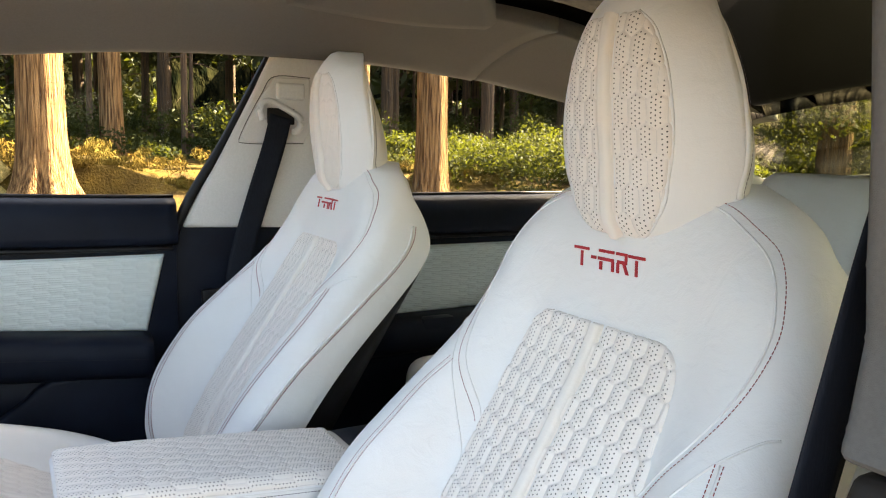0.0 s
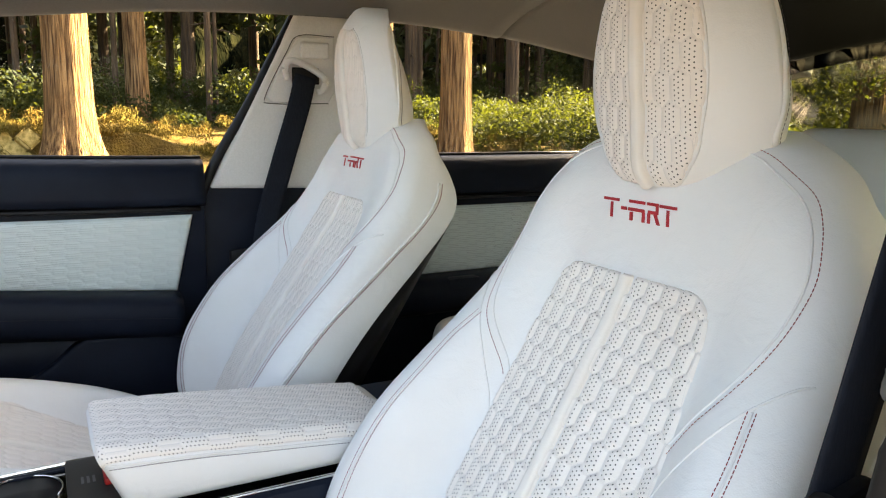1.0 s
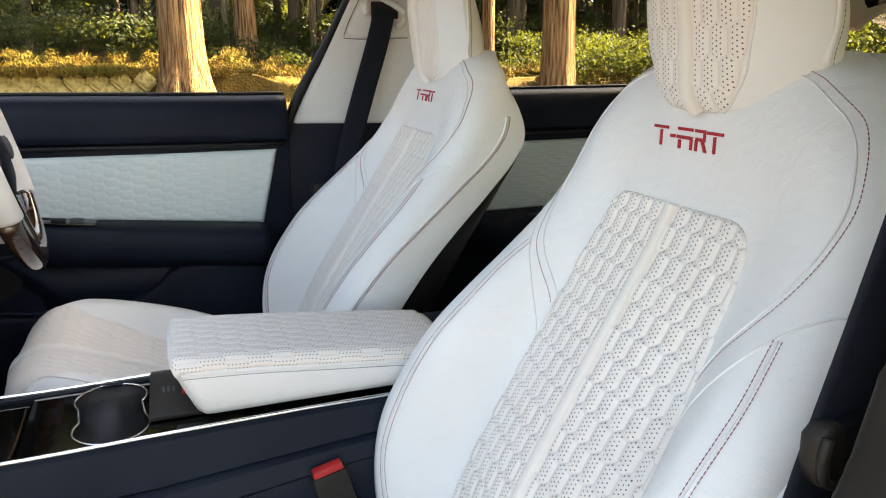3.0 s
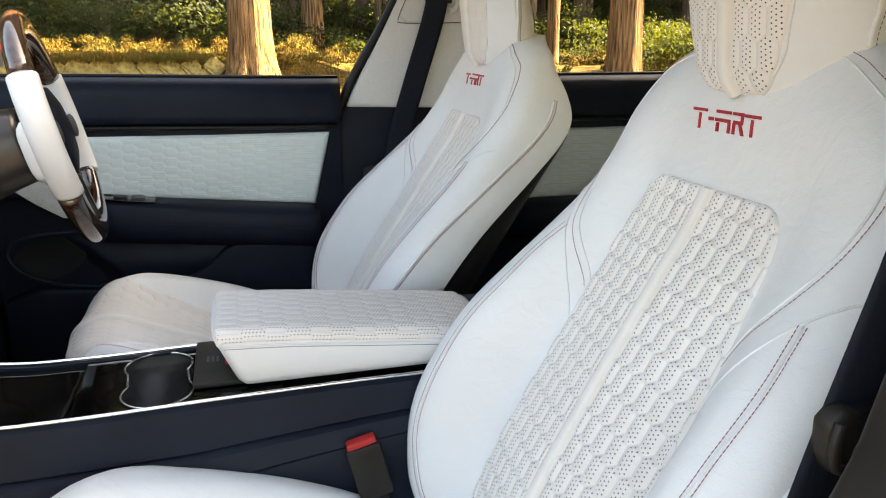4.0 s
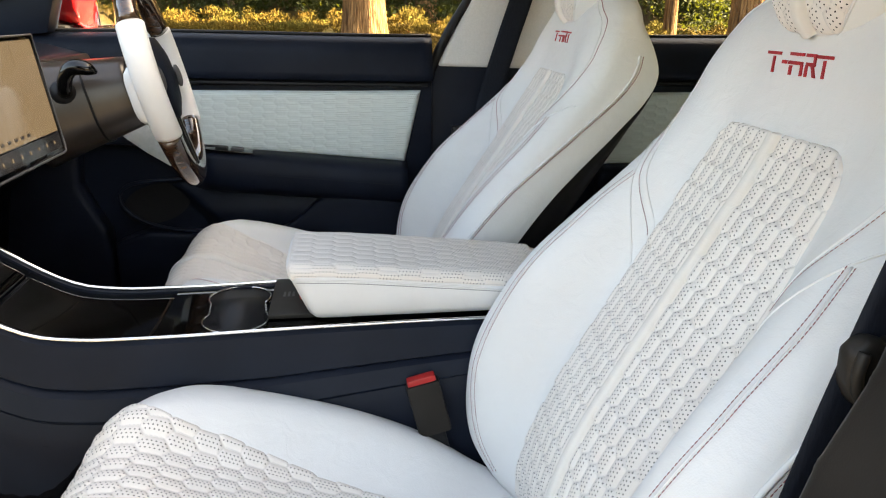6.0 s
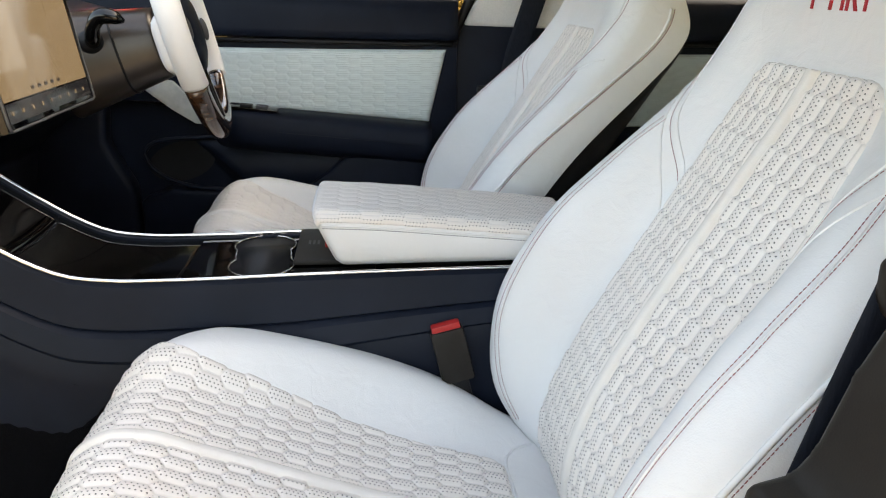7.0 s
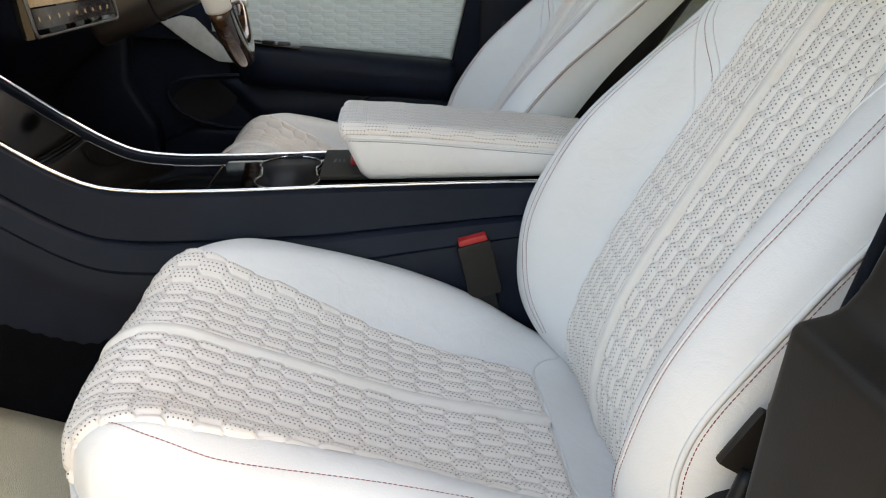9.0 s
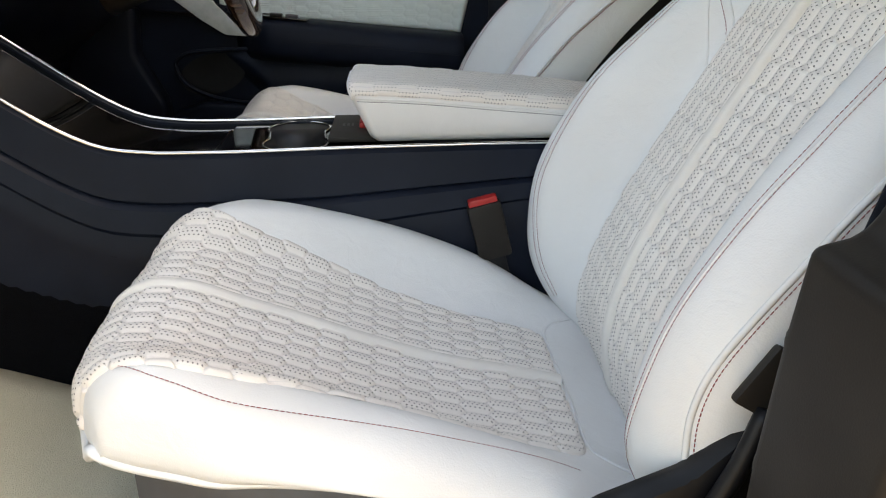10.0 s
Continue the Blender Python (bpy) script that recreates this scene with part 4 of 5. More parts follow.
tube("belt_guide", smooth_path([(-0.012, 0.742, 1.148), (-0.016, 0.742, 1.178), (0.004, 0.742, 1.190), (0.05, 0.742, 1.170), (0.075, 0.742, 1.150), (0.068, 0.742, 1.128), (0.055, 0.742, 1.124)], 40), 0.0075, M_PILLAR, belt_f, "pale belt guide loop", sides=10)
box("belt_tongue", (-0.158, 0.695, 0.752), (-0.105, 0.715, 0.785), M_BLACK, belt_f, "black belt tongue", bevel=0.006, turn=None)
box("guide_slot", (0.0, 0.744, 1.140), (0.062, 0.752, 1.176), M_BLACK, belt_f, "dark guide slot", bevel=0.003)

# ---- headliner ----
XR = table([(-1.2, 1.15, 0.66, 0.50), (-0.8, 1.215, 0.675, 0.47), (-0.5, 1.250, 0.685, 0.45), (-0.3, 1.272, 0.69, 0.44), (0.0, 1.286, 0.69, 0.42), (0.28, 1.284, 0.69, 0.36), (0.5, 1.268, 0.69, 0.37), (0.8, 1.225, 0.685, 0.41), (1.2, 1.15, 0.66, 0.45), (1.6, 1.05, 0.62, 0.45)])


def rail(sign, name, x0, x1, inset=0.0):
    rows = []
    for x in np.linspace(x0, x1, 44):
        z, y0, y1 = float(XR(x, 1)) + inset, float(XR(x, 2)) + inset, float(XR(x, 3))
        top = z + 0.075 - inset
        k = np.linspace(0, 1, 14)
        ys = y0 + (y1 - y0) * k
        zz = z + (top - z) * np.sin(k * np.pi / 2) ** 0.8
        q = [(x, y0 + 0.09, z + 0.012), (x, y0 + 0.02, z - 0.004)] + [(x, a, b) for a, b in zip(ys, zz)] + [(x, y1 - 0.002, top + 0.03), (x, y0 + 0.09, top + 0.05)]
        rows.append([(a, b * sign, c) for a, b, c in q])
    return sheet(name, rows, M_LINER, None, wrap=True, caps=True, flip=sign > 0)


tagged(rail(1, "ceiling", -1.2, 0.505), "grey fabric headliner along the roof edge", "headliner", kind="structure")
tagged(rail(1, "ceiling_rear", 0.509, 1.34, 0.004), "grey rear pillar trim along the roof edge", "headliner", kind="structure")
tagged(rail(-1, "ceiling_near", -1.2, 1.34), "grey fabric headliner along the roof edge", "headliner", kind="structure")
beam = [[(x, y, 1.350 + 0.015 * (1 - (y / 0.45) ** 2) - 0.012 * math.sin(math.pi * k)) for k, x in zip(np.linspace(0, 1, 12), np.linspace(0.0 - 0.05 * (abs(y) / 0.46) ** 3, 0.245 + 0.16 * max(0, abs(y) - 0.24) / 0.2, 12))] for y in np.linspace(-0.46, 0.46, 30)]
tagged(sheet("ceiling_beam", solid(beam, (0, 0, 0.03)), M_LINER, wrap=True, caps=True), "grey fabric roof crossbeam between the glass panels", "headliner", kind="structure")
lampm = bpy.data.materials.new("lamp_glow")
lampm.use_nodes = True
lampm.node_tree.nodes["Principled BSDF"].inputs["Emission Color"].default_value = (1, 0.85, 0.6, 1)
lampm.node_tree.nodes["Principled BSDF"].inputs["Emission Strength"].default_value = 1.5
dome = thing("dome_lamp", (0.2, 0.03, 1.345), "small warm reading lamp in the roof crossbeam", "lamp")
box("lens", (0.165, -0.01, 1.3465), (0.215, 0.04, 1.356), lampm, dome, "lit warm lens", bevel=0.004)
box("bezel", (0.158, -0.02, 1.349), (0.222, 0.05, 1.358), M_CHROME, dome, "bright bezel", bevel=0.003)
roofg = thing("window_roof", (0.4, 0, 1.4), "dark tinted glass roof panels", "window", kind="structure")
sheet("front_pane", solid([[(x, y, 1.42 - 0.05 * (y / 0.5) ** 2 - 0.12 * max(0, -x) ** 2) for y in np.linspace(-0.5, 0.5, 9)] for x in np.linspace(-0.42, 0.04, 8)], (0, 0, 0.006)), M_ROOF, roofg, wrap=True, caps=True)
RG = table([(0.2, 1.41), (0.5, 1.40), (0.9, 1.35), (1.2, 1.275), (1.29, 1.243)])
sheet("rear_pane", solid([[(x, y, float(RG(x)) - 0.05 * (y / 0.5) ** 2) for y in np.linspace(-0.6, 0.6, 9)] for x in np.linspace(0.2, 1.29, 14)], (0, 0, 0.006)), M_ROOF, roofg, wrap=True, caps=True)
ws = thing("window_front", (-0.9, 0, 1.2), "clear sloping windscreen", "window", kind="structure")
sheet("glass_pane", solid([[(x, y, z - 0.04 * (y / 0.6) ** 2) for y in np.linspace(-0.68, 0.68, 9)] for x, z in ((-1.45, 0.99), (-1.1, 1.17), (-0.75, 1.31), (-0.43, 1.395))], (0, 0, 0.006)), M_PANE, ws, wrap=True, caps=True)
rw = thing("window_rear", (1.5, 0, 1.2), "tinted rear window with forest behind", "window", kind="structure")
sheet("glass_pane", solid([[(x, y, z - 0.03 * (y / 0.5) ** 2) for y in np.linspace(-0.66, 0.66, 9)] for x, z in ((1.295, 1.240), (1.45, 1.172), (1.67, 1.062))], (0.003, 0, 0.006)), M_TINT, rw, wrap=True, caps=True)
tube("frame", [(1.66, y, 1.058 - 0.03 * (y / 0.5) ** 2 + 0.5 * max(0, abs(y) - 0.5) ** 1.5) for y in np.linspace(-0.66, 0.66, 30)], 0.010, M_BLACK, rw, "black window frame")
shelf = prism("rear_shelf", [(1.1, 1.0), (1.7, 1.03), (1.8, 0.98), (1.8, 0.90), (1.1, 0.90)], "y", -0.7, 0.7, M_BLACK, bevel=0.01)
tagged(shelf, "black rear parcel shelf", "shelf", kind="structure")

# rear bench
rb = thing("rear_bench", (0.7, 0, 0.335), "white leather rear seat bench", "car seat")
for y0, y1 in ((-0.66, -0.135), (-0.125, 0.135), (0.145, 0.66)):
    box("bench_back", (-0.09, y0, 0.0), (0.15, y1, 0.66), M_LEATHER, rb, "white leather rear backrest", bevel=0.055, seg=5, turn=pose(0.72, 0, 0.426, 0, 20, 0))
for y0, y1 in ((-0.66, -0.02), (-0.01, 0.66)):
    box("bench_cushion", (0.29, y0, 0.36), (0.86, y1, 0.605), M_LEATHER, rb, "white leather rear cushion", bevel=0.07, seg=6)

# ---- console ----
CY, CH = -0.044, 0.089          # middle and half width of the console


def con_y(x):
    """The middle of the console at x: its front stands a little nearer to the passenger."""
    return CY - 0.016 * float(step(-0.25, -0.80, x))


con = thing("center_console", (-0.5, CY, 0.335), "dark center console with gloss black top and chrome edging", "console")
CT = table([(-1.25, 0.985), (-1.05, 0.853), (-0.94, 0.776), (-0.88, 0.733), (-0.85, 0.712), (-0.816, 0.690), (-0.77, 0.668), (-0.72, 0.660), (-0.65, 0.658), (-0.5, 0.659), (-0.25, 0.660), (0.05, 0.660)])
xs = np.linspace(-1.25, 0.05, 70)
rows = []
for x in xs:
    z = float(CT(x))
    g = float(np.interp(x, [-0.9, -0.5, -0.25, 0.05], [1.3, 1.25, 0.85, 0.7]))      # the crease climbs towards the rear
    side = [(CH - 0.008, z - 0.002), (CH - 0.002, z - 0.001), (CH + 0.003, z - 0.006), (CH + 0.010, z - 0.03 * g), (CH + 0.014, z - 0.044 * g), (CH + 0.011, z - 0.047 * g), (CH + 0.019, z - 0.052 * g), (CH + 0.027, z - 0.072 * g), (CH + 0.0245, z - 0.076 * g),
            (CH + 0.030, z - 0.09 * g), (CH + 0.032, z - 0.13), (CH + 0.03, 0.40), (CH + 0.02, 0.335)]
    side = [(CH - 0.0095, z - 0.11)] + side
    rows.append([(x, con_y(x) + y, q) for y, q in side[::-1]] + [(x, con_y(x) - y, q) for y, q in side])
sharpen(sheet("console_body", rows, M_DARK, con, "dark soft-touch console sides with a creased shoulder", wrap=True, caps=True), 24)
for s in (1, -1):
    tube("chrome_edge", [(x, con_y(x) + s * (CH - 0.001), float(CT(x)) + 0.0012) for x in xs], 0.0024, M_CHROME, con, "bright chrome edge strip")

for s in (1, -1):
    prism("carpet_panel", [(-1.2, 0.336), (-1.2, 0.62), (-0.92, 0.60), (-0.73, 0.535), (-0.60, 0.49), (-0.45, 0.47), (0.0, 0.47), (0.0, 0.336)], "y", CY - 0.010 + s * (CH + 0.024), CY - 0.010 + s * (CH + 0.037), M_CARPET, con, "black carpet on the lower console side", bevel=0.004)


def deck_z(x, y):
    return float(CT(x)) - 0.005 - 0.004 * math.cos((y - con_y(x)) / CH * 1.5)


for x0, x1, nm in ((-1.22, -0.832, "gloss_lid"), (-0.829, -0.642, "gloss_lid")):
    top = [[(x, y, deck_z(x, y)) for y in np.linspace(con_y(x) - CH + 0.003, con_y(x) + CH - 0.003, 9)] for x in np.linspace(x0, x1, 30)]
    sheet(nm, solid(top, (0, 0, -0.006)), M_GLOSS, con, "gloss black storage lid", wrap=True, caps=True)

# deck round the twin cup holders: a plate with a figure-eight opening
def eight(r, n=64):
    """Outline of two round cups side by side across the console, with a notched waist."""
    c1, c2 = (-0.550, CY + 0.034), (-0.546, CY - 0.046)
    out = []
    for a in np.linspace(-0.52, math.pi + 0.52, n // 2):
        out.append((c1[0] + r * math.cos(a), c1[1] + r * math.sin(a)))
    for a in np.linspace(math.pi - 0.52, 2 * math.pi + 0.52, n // 2):
        out.append((c2[0] + r * math.cos(a), c2[1] + r * math.sin(a)))
    return out


bm = bmesh.new()
zd = 0.6545
outer = [(x, con_y(x) - CH + 0.003) for x in np.linspace(-0.639, -0.12, 12)] + [(x, con_y(x) + CH - 0.003) for x in np.linspace(-0.12, -0.639, 12)]
loops = []
for lp in (outer, eight(0.0415)):
    vs = [bm.verts.new((x, y, zd)) for x, y in lp]
    loops.append([bm.edges.new((vs[i], vs[(i + 1) % len(vs)])) for i in range(len(vs))])
bmesh.ops.triangle_fill(bm, edges=loops[0] + loops[1], use_beauty=True)
deck = part("gloss_deck", bm, M_GLOSS, con, "gloss black deck round the cup holders", smooth=False)
e0, e1 = eight(0.0415), eight(0.037)
cup = sheet("cup_holder", [[(x, y, zd - 0.0005) for x, y in e0], [(x, y, zd - 0.03) for x, y in e1], [(x, y, zd - 0.075) for x, y in e1], [(-0.548 + 0.2 * (x + 0.548), CY + 0.2 * (y - CY), zd - 0.078) for x, y in e1]], M_BLACK, con, "black ribbed cup holder well", wrap=True, caps=True)
tube("cup_ring", [(x, y, zd + 0.0008) for x, y in e0 + e0[:1]], 0.0016, M_CHROME, con, "chrome ring round the cup holders", sides=6)
box("storage_cover", (-0.505, CY - 0.052, 0.656), (-0.40, CY + 0.086, 0.6625), M_BROWN, con, "matt dark brown sliding cover", bevel=0.002)
for i in range(3):
    box("cover_mark", (-0.49 + 0.006 * i, CY + 0.012, 0.6624), (-0.487 + 0.006 * i, CY + 0.03, 0.663), M_GREYSEAT, con, bevel=0)
box("red_pull_tag", (-0.467, CY - 0.004, 0.6625), (-0.456, CY + 0.032, 0.671), M_RED, con, "small red pull tag", bevel=0.003)
box("armrest_base", (-0.40, CY - 0.062, 0.655), (-0.10, CY + 0.062, 0.668), M_GLOSS, con, "gloss black hinge block", bevel=0.006)

# armrest over the console
AY = CY + 0.010
ar = thing("console_armrest", (-0.3, AY, 0.67), "white leather armrest with quilted top over the console", "armrest")
AR = table([(-0.478, 0.733), (-0.40, 0.729), (-0.3, 0.720), (-0.16, 0.706), (-0.13, 0.702)])
rows = []
for k, t in enumerate(np.linspace(0, 1, 44)):
    x = -0.481 + 0.353 * t
    zt = float(AR(x))
    zb = 0.659 + 0.001 * t
    e = 1 - 0.10 * (1 - min(1, t / 0.035)) ** 2
    q = [(0.0, zt), (0.05, zt - 0.0005), (0.070, zt - 0.003), (0.080, zt - 0.009), (0.0825, zt - 0.016), (0.0825, (zt + zb) / 2), (0.0815, zb + 0.012), (0.078, zb + 0.004), (0.07, zb), (0.0, zb)]
    mid = (zt + zb) / 2
    sh = lambda z: x + 0.032 * (1 - t) ** 2 * (zt - z) / 0.07
    q = [(y * e, mid + (z - mid) * e) for y, z in q]
    rows.append([(sh(z), AY + y, z) for y, z in q] + [(sh(z), AY - y, z) for y, z in q[-2:0:-1]])
body = sheet("armrest_body", rows, M_LEATHER, ar, "smooth white leather armrest", wrap=True, caps=True, flip=True)


def fa(u, s):
    """The armrest's top, rolling over its long edges; and the way out of it."""
    a = np.clip((np.abs(u) - 0.066) / 0.0165, 0, 1.55)
    g = np.sign(u)
    y = g * (np.minimum(np.abs(u), 0.066) + 0.0165 * np.sin(a))
    f = np.clip((s + 0.4785) / 0.012, 0, 1)
    z = AR(s) - 0.0165 * (1 - np.cos(a)) - 0.006 * (1 - np.sqrt(1 - (1 - f) ** 2))
    x = s + 0.032 * np.clip(1 - (s + 0.481) / 0.353, 0, 1) ** 2 * (AR(s) - z) / 0.07
    return np.stack([x, AY + y, z], -1), np.stack([np.zeros(np.shape(u)), g * np.sin(a), np.cos(a)], -1)


field("armrest_top", fa, table([(-0.479, 0.090), (-0.13, 0.091)]), -0.4805, -0.135, ar, 200, nu=120, corner=0.004, relief=0.0015, stripe=False)
for s in (1, -1):
    P = [(x + 0.009 * (1 - (x + 0.478) / 0.35) ** 2, AY + s * 0.0836, float(AR(x)) - 0.0205) for x in np.linspace(-0.474, -0.14, 30)]
    dashes("armrest_stitch", P, (0, s, 0), M_THREADB, ar)
    tube("armrest_welt", np.array(P) + np.array((0, -0.0008 * s, 0.0032)), 0.0013, M_LEATHER, ar, "white leather welt", sides=6)
box("armrest_hinge", (-0.135, AY - 0.075, 0.665), (-0.06, AY + 0.075, 0.700), M_DARK, ar, "dark hinge cover", bevel=0.01)

# seat belt buckle beside the console
bk = thing("belt_buckle", (-0.30, -0.178, 0.5), "black seat belt buckle with a red release button", "belt buckle")
tb = Matrix.Translation((-0.316, -0.176, 0.601)) @ pose(0, 0, 0, 0, -14, 0)
box("housing", (-0.021, -0.011, -0.075), (0.021, 0.011, -0.002), M_BROWN, bk, "dark buckle housing", bevel=0.005, turn=tb)
box("release_button", (-0.018, -0.0075, -0.012), (0.018, 0.0075, 0.005), M_RED, bk, "red release button", bevel=0.003, turn=tb)
box("stalk", (-0.012, -0.005, -0.17), (0.012, 0.005, -0.06), M_BLACK, bk, "black buckle stalk", bevel=0.003, turn=tb)

# ---- steering wheel, column, dashboard, screen ----
WT = radians(14)
ax = np.array((math.cos(WT), 0, math.sin(WT)))
upv = np.array((-math.sin(WT), 0, math.cos(WT)))
sid = np.array((-0.085, 1.0, -0.055))
sid /= np.linalg.norm(sid)
ax -= sid * (ax @ sid)
ax /= np.linalg.norm(ax)
upv = np.cross(sid, -ax)
upv *= np.sign(upv[2])
c = np.array((-0.708, 0.370, 0.920))
wheel = thing("steering_wheel", tuple(c), "white leather and dark wood steering wheel", "steering wheel")
M_WOOD = mat("dark_gloss_wood", (0.03, 0.015, 0.01), 0.08, col2=(0.09, 0.045, 0.025), scale=25, stretch=(1, 1, 6), coat=1.0)


def on_wheel(a, r=0.170, out=0.0):
    return c + r * (sid * math.cos(a) + upv * math.sin(a)) + ax * out


def arc(name, a0, a1, material, label, r=0.0175):
    tube(name, [on_wheel(a) for a in np.linspace(a0, a1, 40)], r, material, wheel, label, sides=16, flat=1.25)


for nm, a0, a1, m_, lb in (("grip", -0.53, 0.53, M_LEATHER, "white leather grip"), ("grip", math.pi - 0.53, math.pi + 0.53, M_LEATHER, "white leather grip"), ("top_rim", 0.53, math.pi - 0.53, M_WOOD, "dark glossy wood rim"), ("bottom_rim", math.pi + 0.53, 2 * math.pi - 0.53, M_WOOD, "dark glossy wood rim")):
    arc(nm, a0, a1, m_, lb, 0.0172)
for a in (0.0, math.pi, -math.pi / 2):
    P = [on_wheel(a, r, -0.012 * (1 - r / 0.170)) for r in np.linspace(0.05, 0.163, 12)]
    tube("spoke", P, 0.015 if a > -1 else 0.012, M_GLOSS, wheel, "gloss black spoke", sides=10, flat=1.2)
hub = []
for k, (r, o) in enumerate(((0.0, 0.018), (0.045, 0.016), (0.068, 0.008), (0.074, -0.006), (0.070, -0.03), (0.045, -0.05), (0.0, -0.05))):
    hub.append([on_wheel(a, r + 1e-4, o) for a in np.linspace(0, 2 * math.pi, 36, endpoint=False)])
sheet("hub", hub, M_DARK, wheel, "dark airbag hub", wrap=True)
for s in (0, math.pi):
    pad = [on_wheel(s, 0.150, -0.020) + upv * h for h in np.linspace(-0.062, 0.028, 12)]
    tube("thumb_pad", pad, 0.017 * np.sqrt(np.clip(1 - np.linspace(-0.97, 0.97, 12) ** 4, 0.02, 1)), M_LEATHER, wheel, "white leather thumb pad", sides=12)
    tube("scroll_wheel", [on_wheel(s, 0.112, 0.012) + upv * h for h in np.linspace(-0.02, 0.02, 8)], [0.002, 0.005, 0.006, 0.0065, 0.0065, 0.006, 0.005, 0.002], M_GREYSEAT, wheel, "small grey scroll wheel", sides=10)

M_SHROUD = mat("column_plastic", (0.03, 0.024, 0.021), 0.28, col2=(0.04, 0.032, 0.028), scale=20)
colm = thing("steering_column", (-0.85, 0.37, 0.88), "dark steering column shroud with a stalk", "steering column")
rows = []
for t in np.linspace(0, 1, 16):
    o = -0.045 - 0.17 * t
    cc = c + ax * o - upv * 0.008
    w_, h_ = 0.062 + 0.02 * t, 0.058 + 0.03 * t
    rows.append([cc + sid * w_ * (abs(math.cos(a)) ** 0.7) * (1 if math.cos(a) > 0 else -1) + upv * h_ * (abs(math.sin(a)) ** 0.7) * (1 if math.sin(a) > 0 else -1) for a in np.linspace(0, 2 * math.pi, 40, endpoint=False)])
sheet("shroud", rows, M_SHROUD, colm, "dark column shroud", wrap=True, caps=True)
tube("shroud_joint", [p for p in rows[6]] + [rows[6][0]], 0.0022, M_BLACK, colm, "shroud joint")
tube("stalk", smooth_path([(-0.846, 0.300, 0.905), (-0.838, 0.270, 0.912), (-0.830, 0.258, 0.932), (-0.818, 0.254, 0.946), (-0.800, 0.252, 0.947), (-0.780, 0.250, 0.940)], 30), np.interp(np.linspace(0, 1, 30), [0, 0.5, 0.75, 0.9, 1], [0.013, 0.011, 0.0125, 0.010, 0.003]), M_GLOSS, colm, "dark gear stalk", sides=12)
tube("stalk_base", [(-0.856, 0.305, 0.902), (-0.846, 0.290, 0.906), (-0.841, 0.280, 0.908)], [0.022, 0.021, 0.016], M_BLACK, colm, "round stalk base", sides=16)

dash = thing("dashboard", (-1.2, 0.1, 0.6), "dark dashboard and footwell trim behind the steering wheel", "dashboard")
prism("dash_body", [(-1.5, 0.45), (-1.5, 0.975), (-1.2, 0.992), (-1.02, 0.965), (-0.945, 0.945), (-0.925, 0.90), (-0.95, 0.82), (-1.02, 0.74), (-1.12, 0.66), (-1.16, 0.45)], "y", -0.74, 0.74, M_DARK, dash, "dark dashboard body", bevel=0.02, seg=3)
prism("trim_strip", [(-0.955, 0.945), (-0.938, 0.944), (-0.924, 0.915), (-0.935, 0.90)], "y", -0.73, 0.73, M_BROWN, dash, "brown wood-tone dashboard strip", bevel=0.004)
prism("kick_panel", [(-1.3, 0.34), (-0.93, 0.34), (-0.93, 0.56), (-0.98, 0.66), (-0.97, 0.76), (-1.3, 0.80)], "y", 0.685, 0.74, M_DARK, dash, "dark side kick panel", bevel=0.015, seg=3)
prism("firewall", [(-1.6, 0.335), (-1.25, 0.335), (-1.38, 0.60), (-1.6, 0.60)], "y", -0.74, 0.74, M_CARPET, dash, "black carpeted footwell front", bevel=0.01)
apil = prism("wall_a_pillar", [(-1.25, 1.02), (-1.08, 1.055), (-0.62, 1.285), (-0.72, 1.33)], "y", 0.70, 0.77, M_LINER, bevel=0.015, seg=3)
tagged(apil, "grey windscreen pillar trim", "pillar", kind="structure")
sail = prism("wall_sail_panel", [(-1.16, 0.975), (-1.012, 0.985), (-0.978, 1.095), (-1.0, 1.11), (-1.16, 1.05)], "y", 0.725, 0.785, M_DARK, bevel=0.006)
tagged(sail, "dark triangular mirror panel at the window corner", "trim", kind="structure")

tv = thing("touchscreen", (-0.80, -0.02, 0.84), "large touchscreen with a pale beige display and dark button row", "screen")
TS = Matrix.Translation((-0.800, -0.020, 0.836)) @ pose(0, 0, 0, 0, -9, 0)
box("bezel", (-0.016, -0.127, 0.0), (0.0, 0.154, 0.168), M_GLOSS, tv, "black screen bezel", bevel=0.005, turn=TS)
tube("bezel_edge", [TS @ Vector(p) for p in ((0.001, -0.125, 0.166), (0.001, -0.125, 0.010), (0.001, -0.123, 0.004), (0.001, -0.117, 0.002), (0.001, 0.144, 0.002), (0.001, 0.150, 0.004), (0.001, 0.152, 0.010), (0.001, 0.152, 0.166), (0.001, -0.125, 0.166))], 0.0018, M_GREYSEAT, tv, "grey bezel edge", sides=6)


def glow(name, col, e):
    m = bpy.data.materials.new(name)
    m.use_nodes = True
    p = m.node_tree.nodes["Principled BSDF"]
    p.inputs["Base Color"].default_value = (0.02, 0.02, 0.02, 1)
    p.inputs["Roughness"].default_value = 0.1
    p.inputs["Emission Color"].default_value = (*col, 1)
    p.inputs["Emission Strength"].default_value = e
    return m


M_SCR = glow("screen_beige", (0.62, 0.46, 0.30), 0.020)
M_SCR2 = glow("screen_pale", (0.75, 0.62, 0.50), 0.022)
M_SCRK = glow("screen_dark", (0.02, 0.02, 0.03), 0.02)
box("display", (0.0002, -0.118, 0.034), (0.0012, 0.068, 0.160), M_SCR, tv, "pale beige map display", bevel=0, turn=TS)
box("display_panel", (0.0002, 0.070, 0.034), (0.0012, 0.142, 0.160), M_SCR, tv, "pale beige side display", bevel=0, turn=TS)
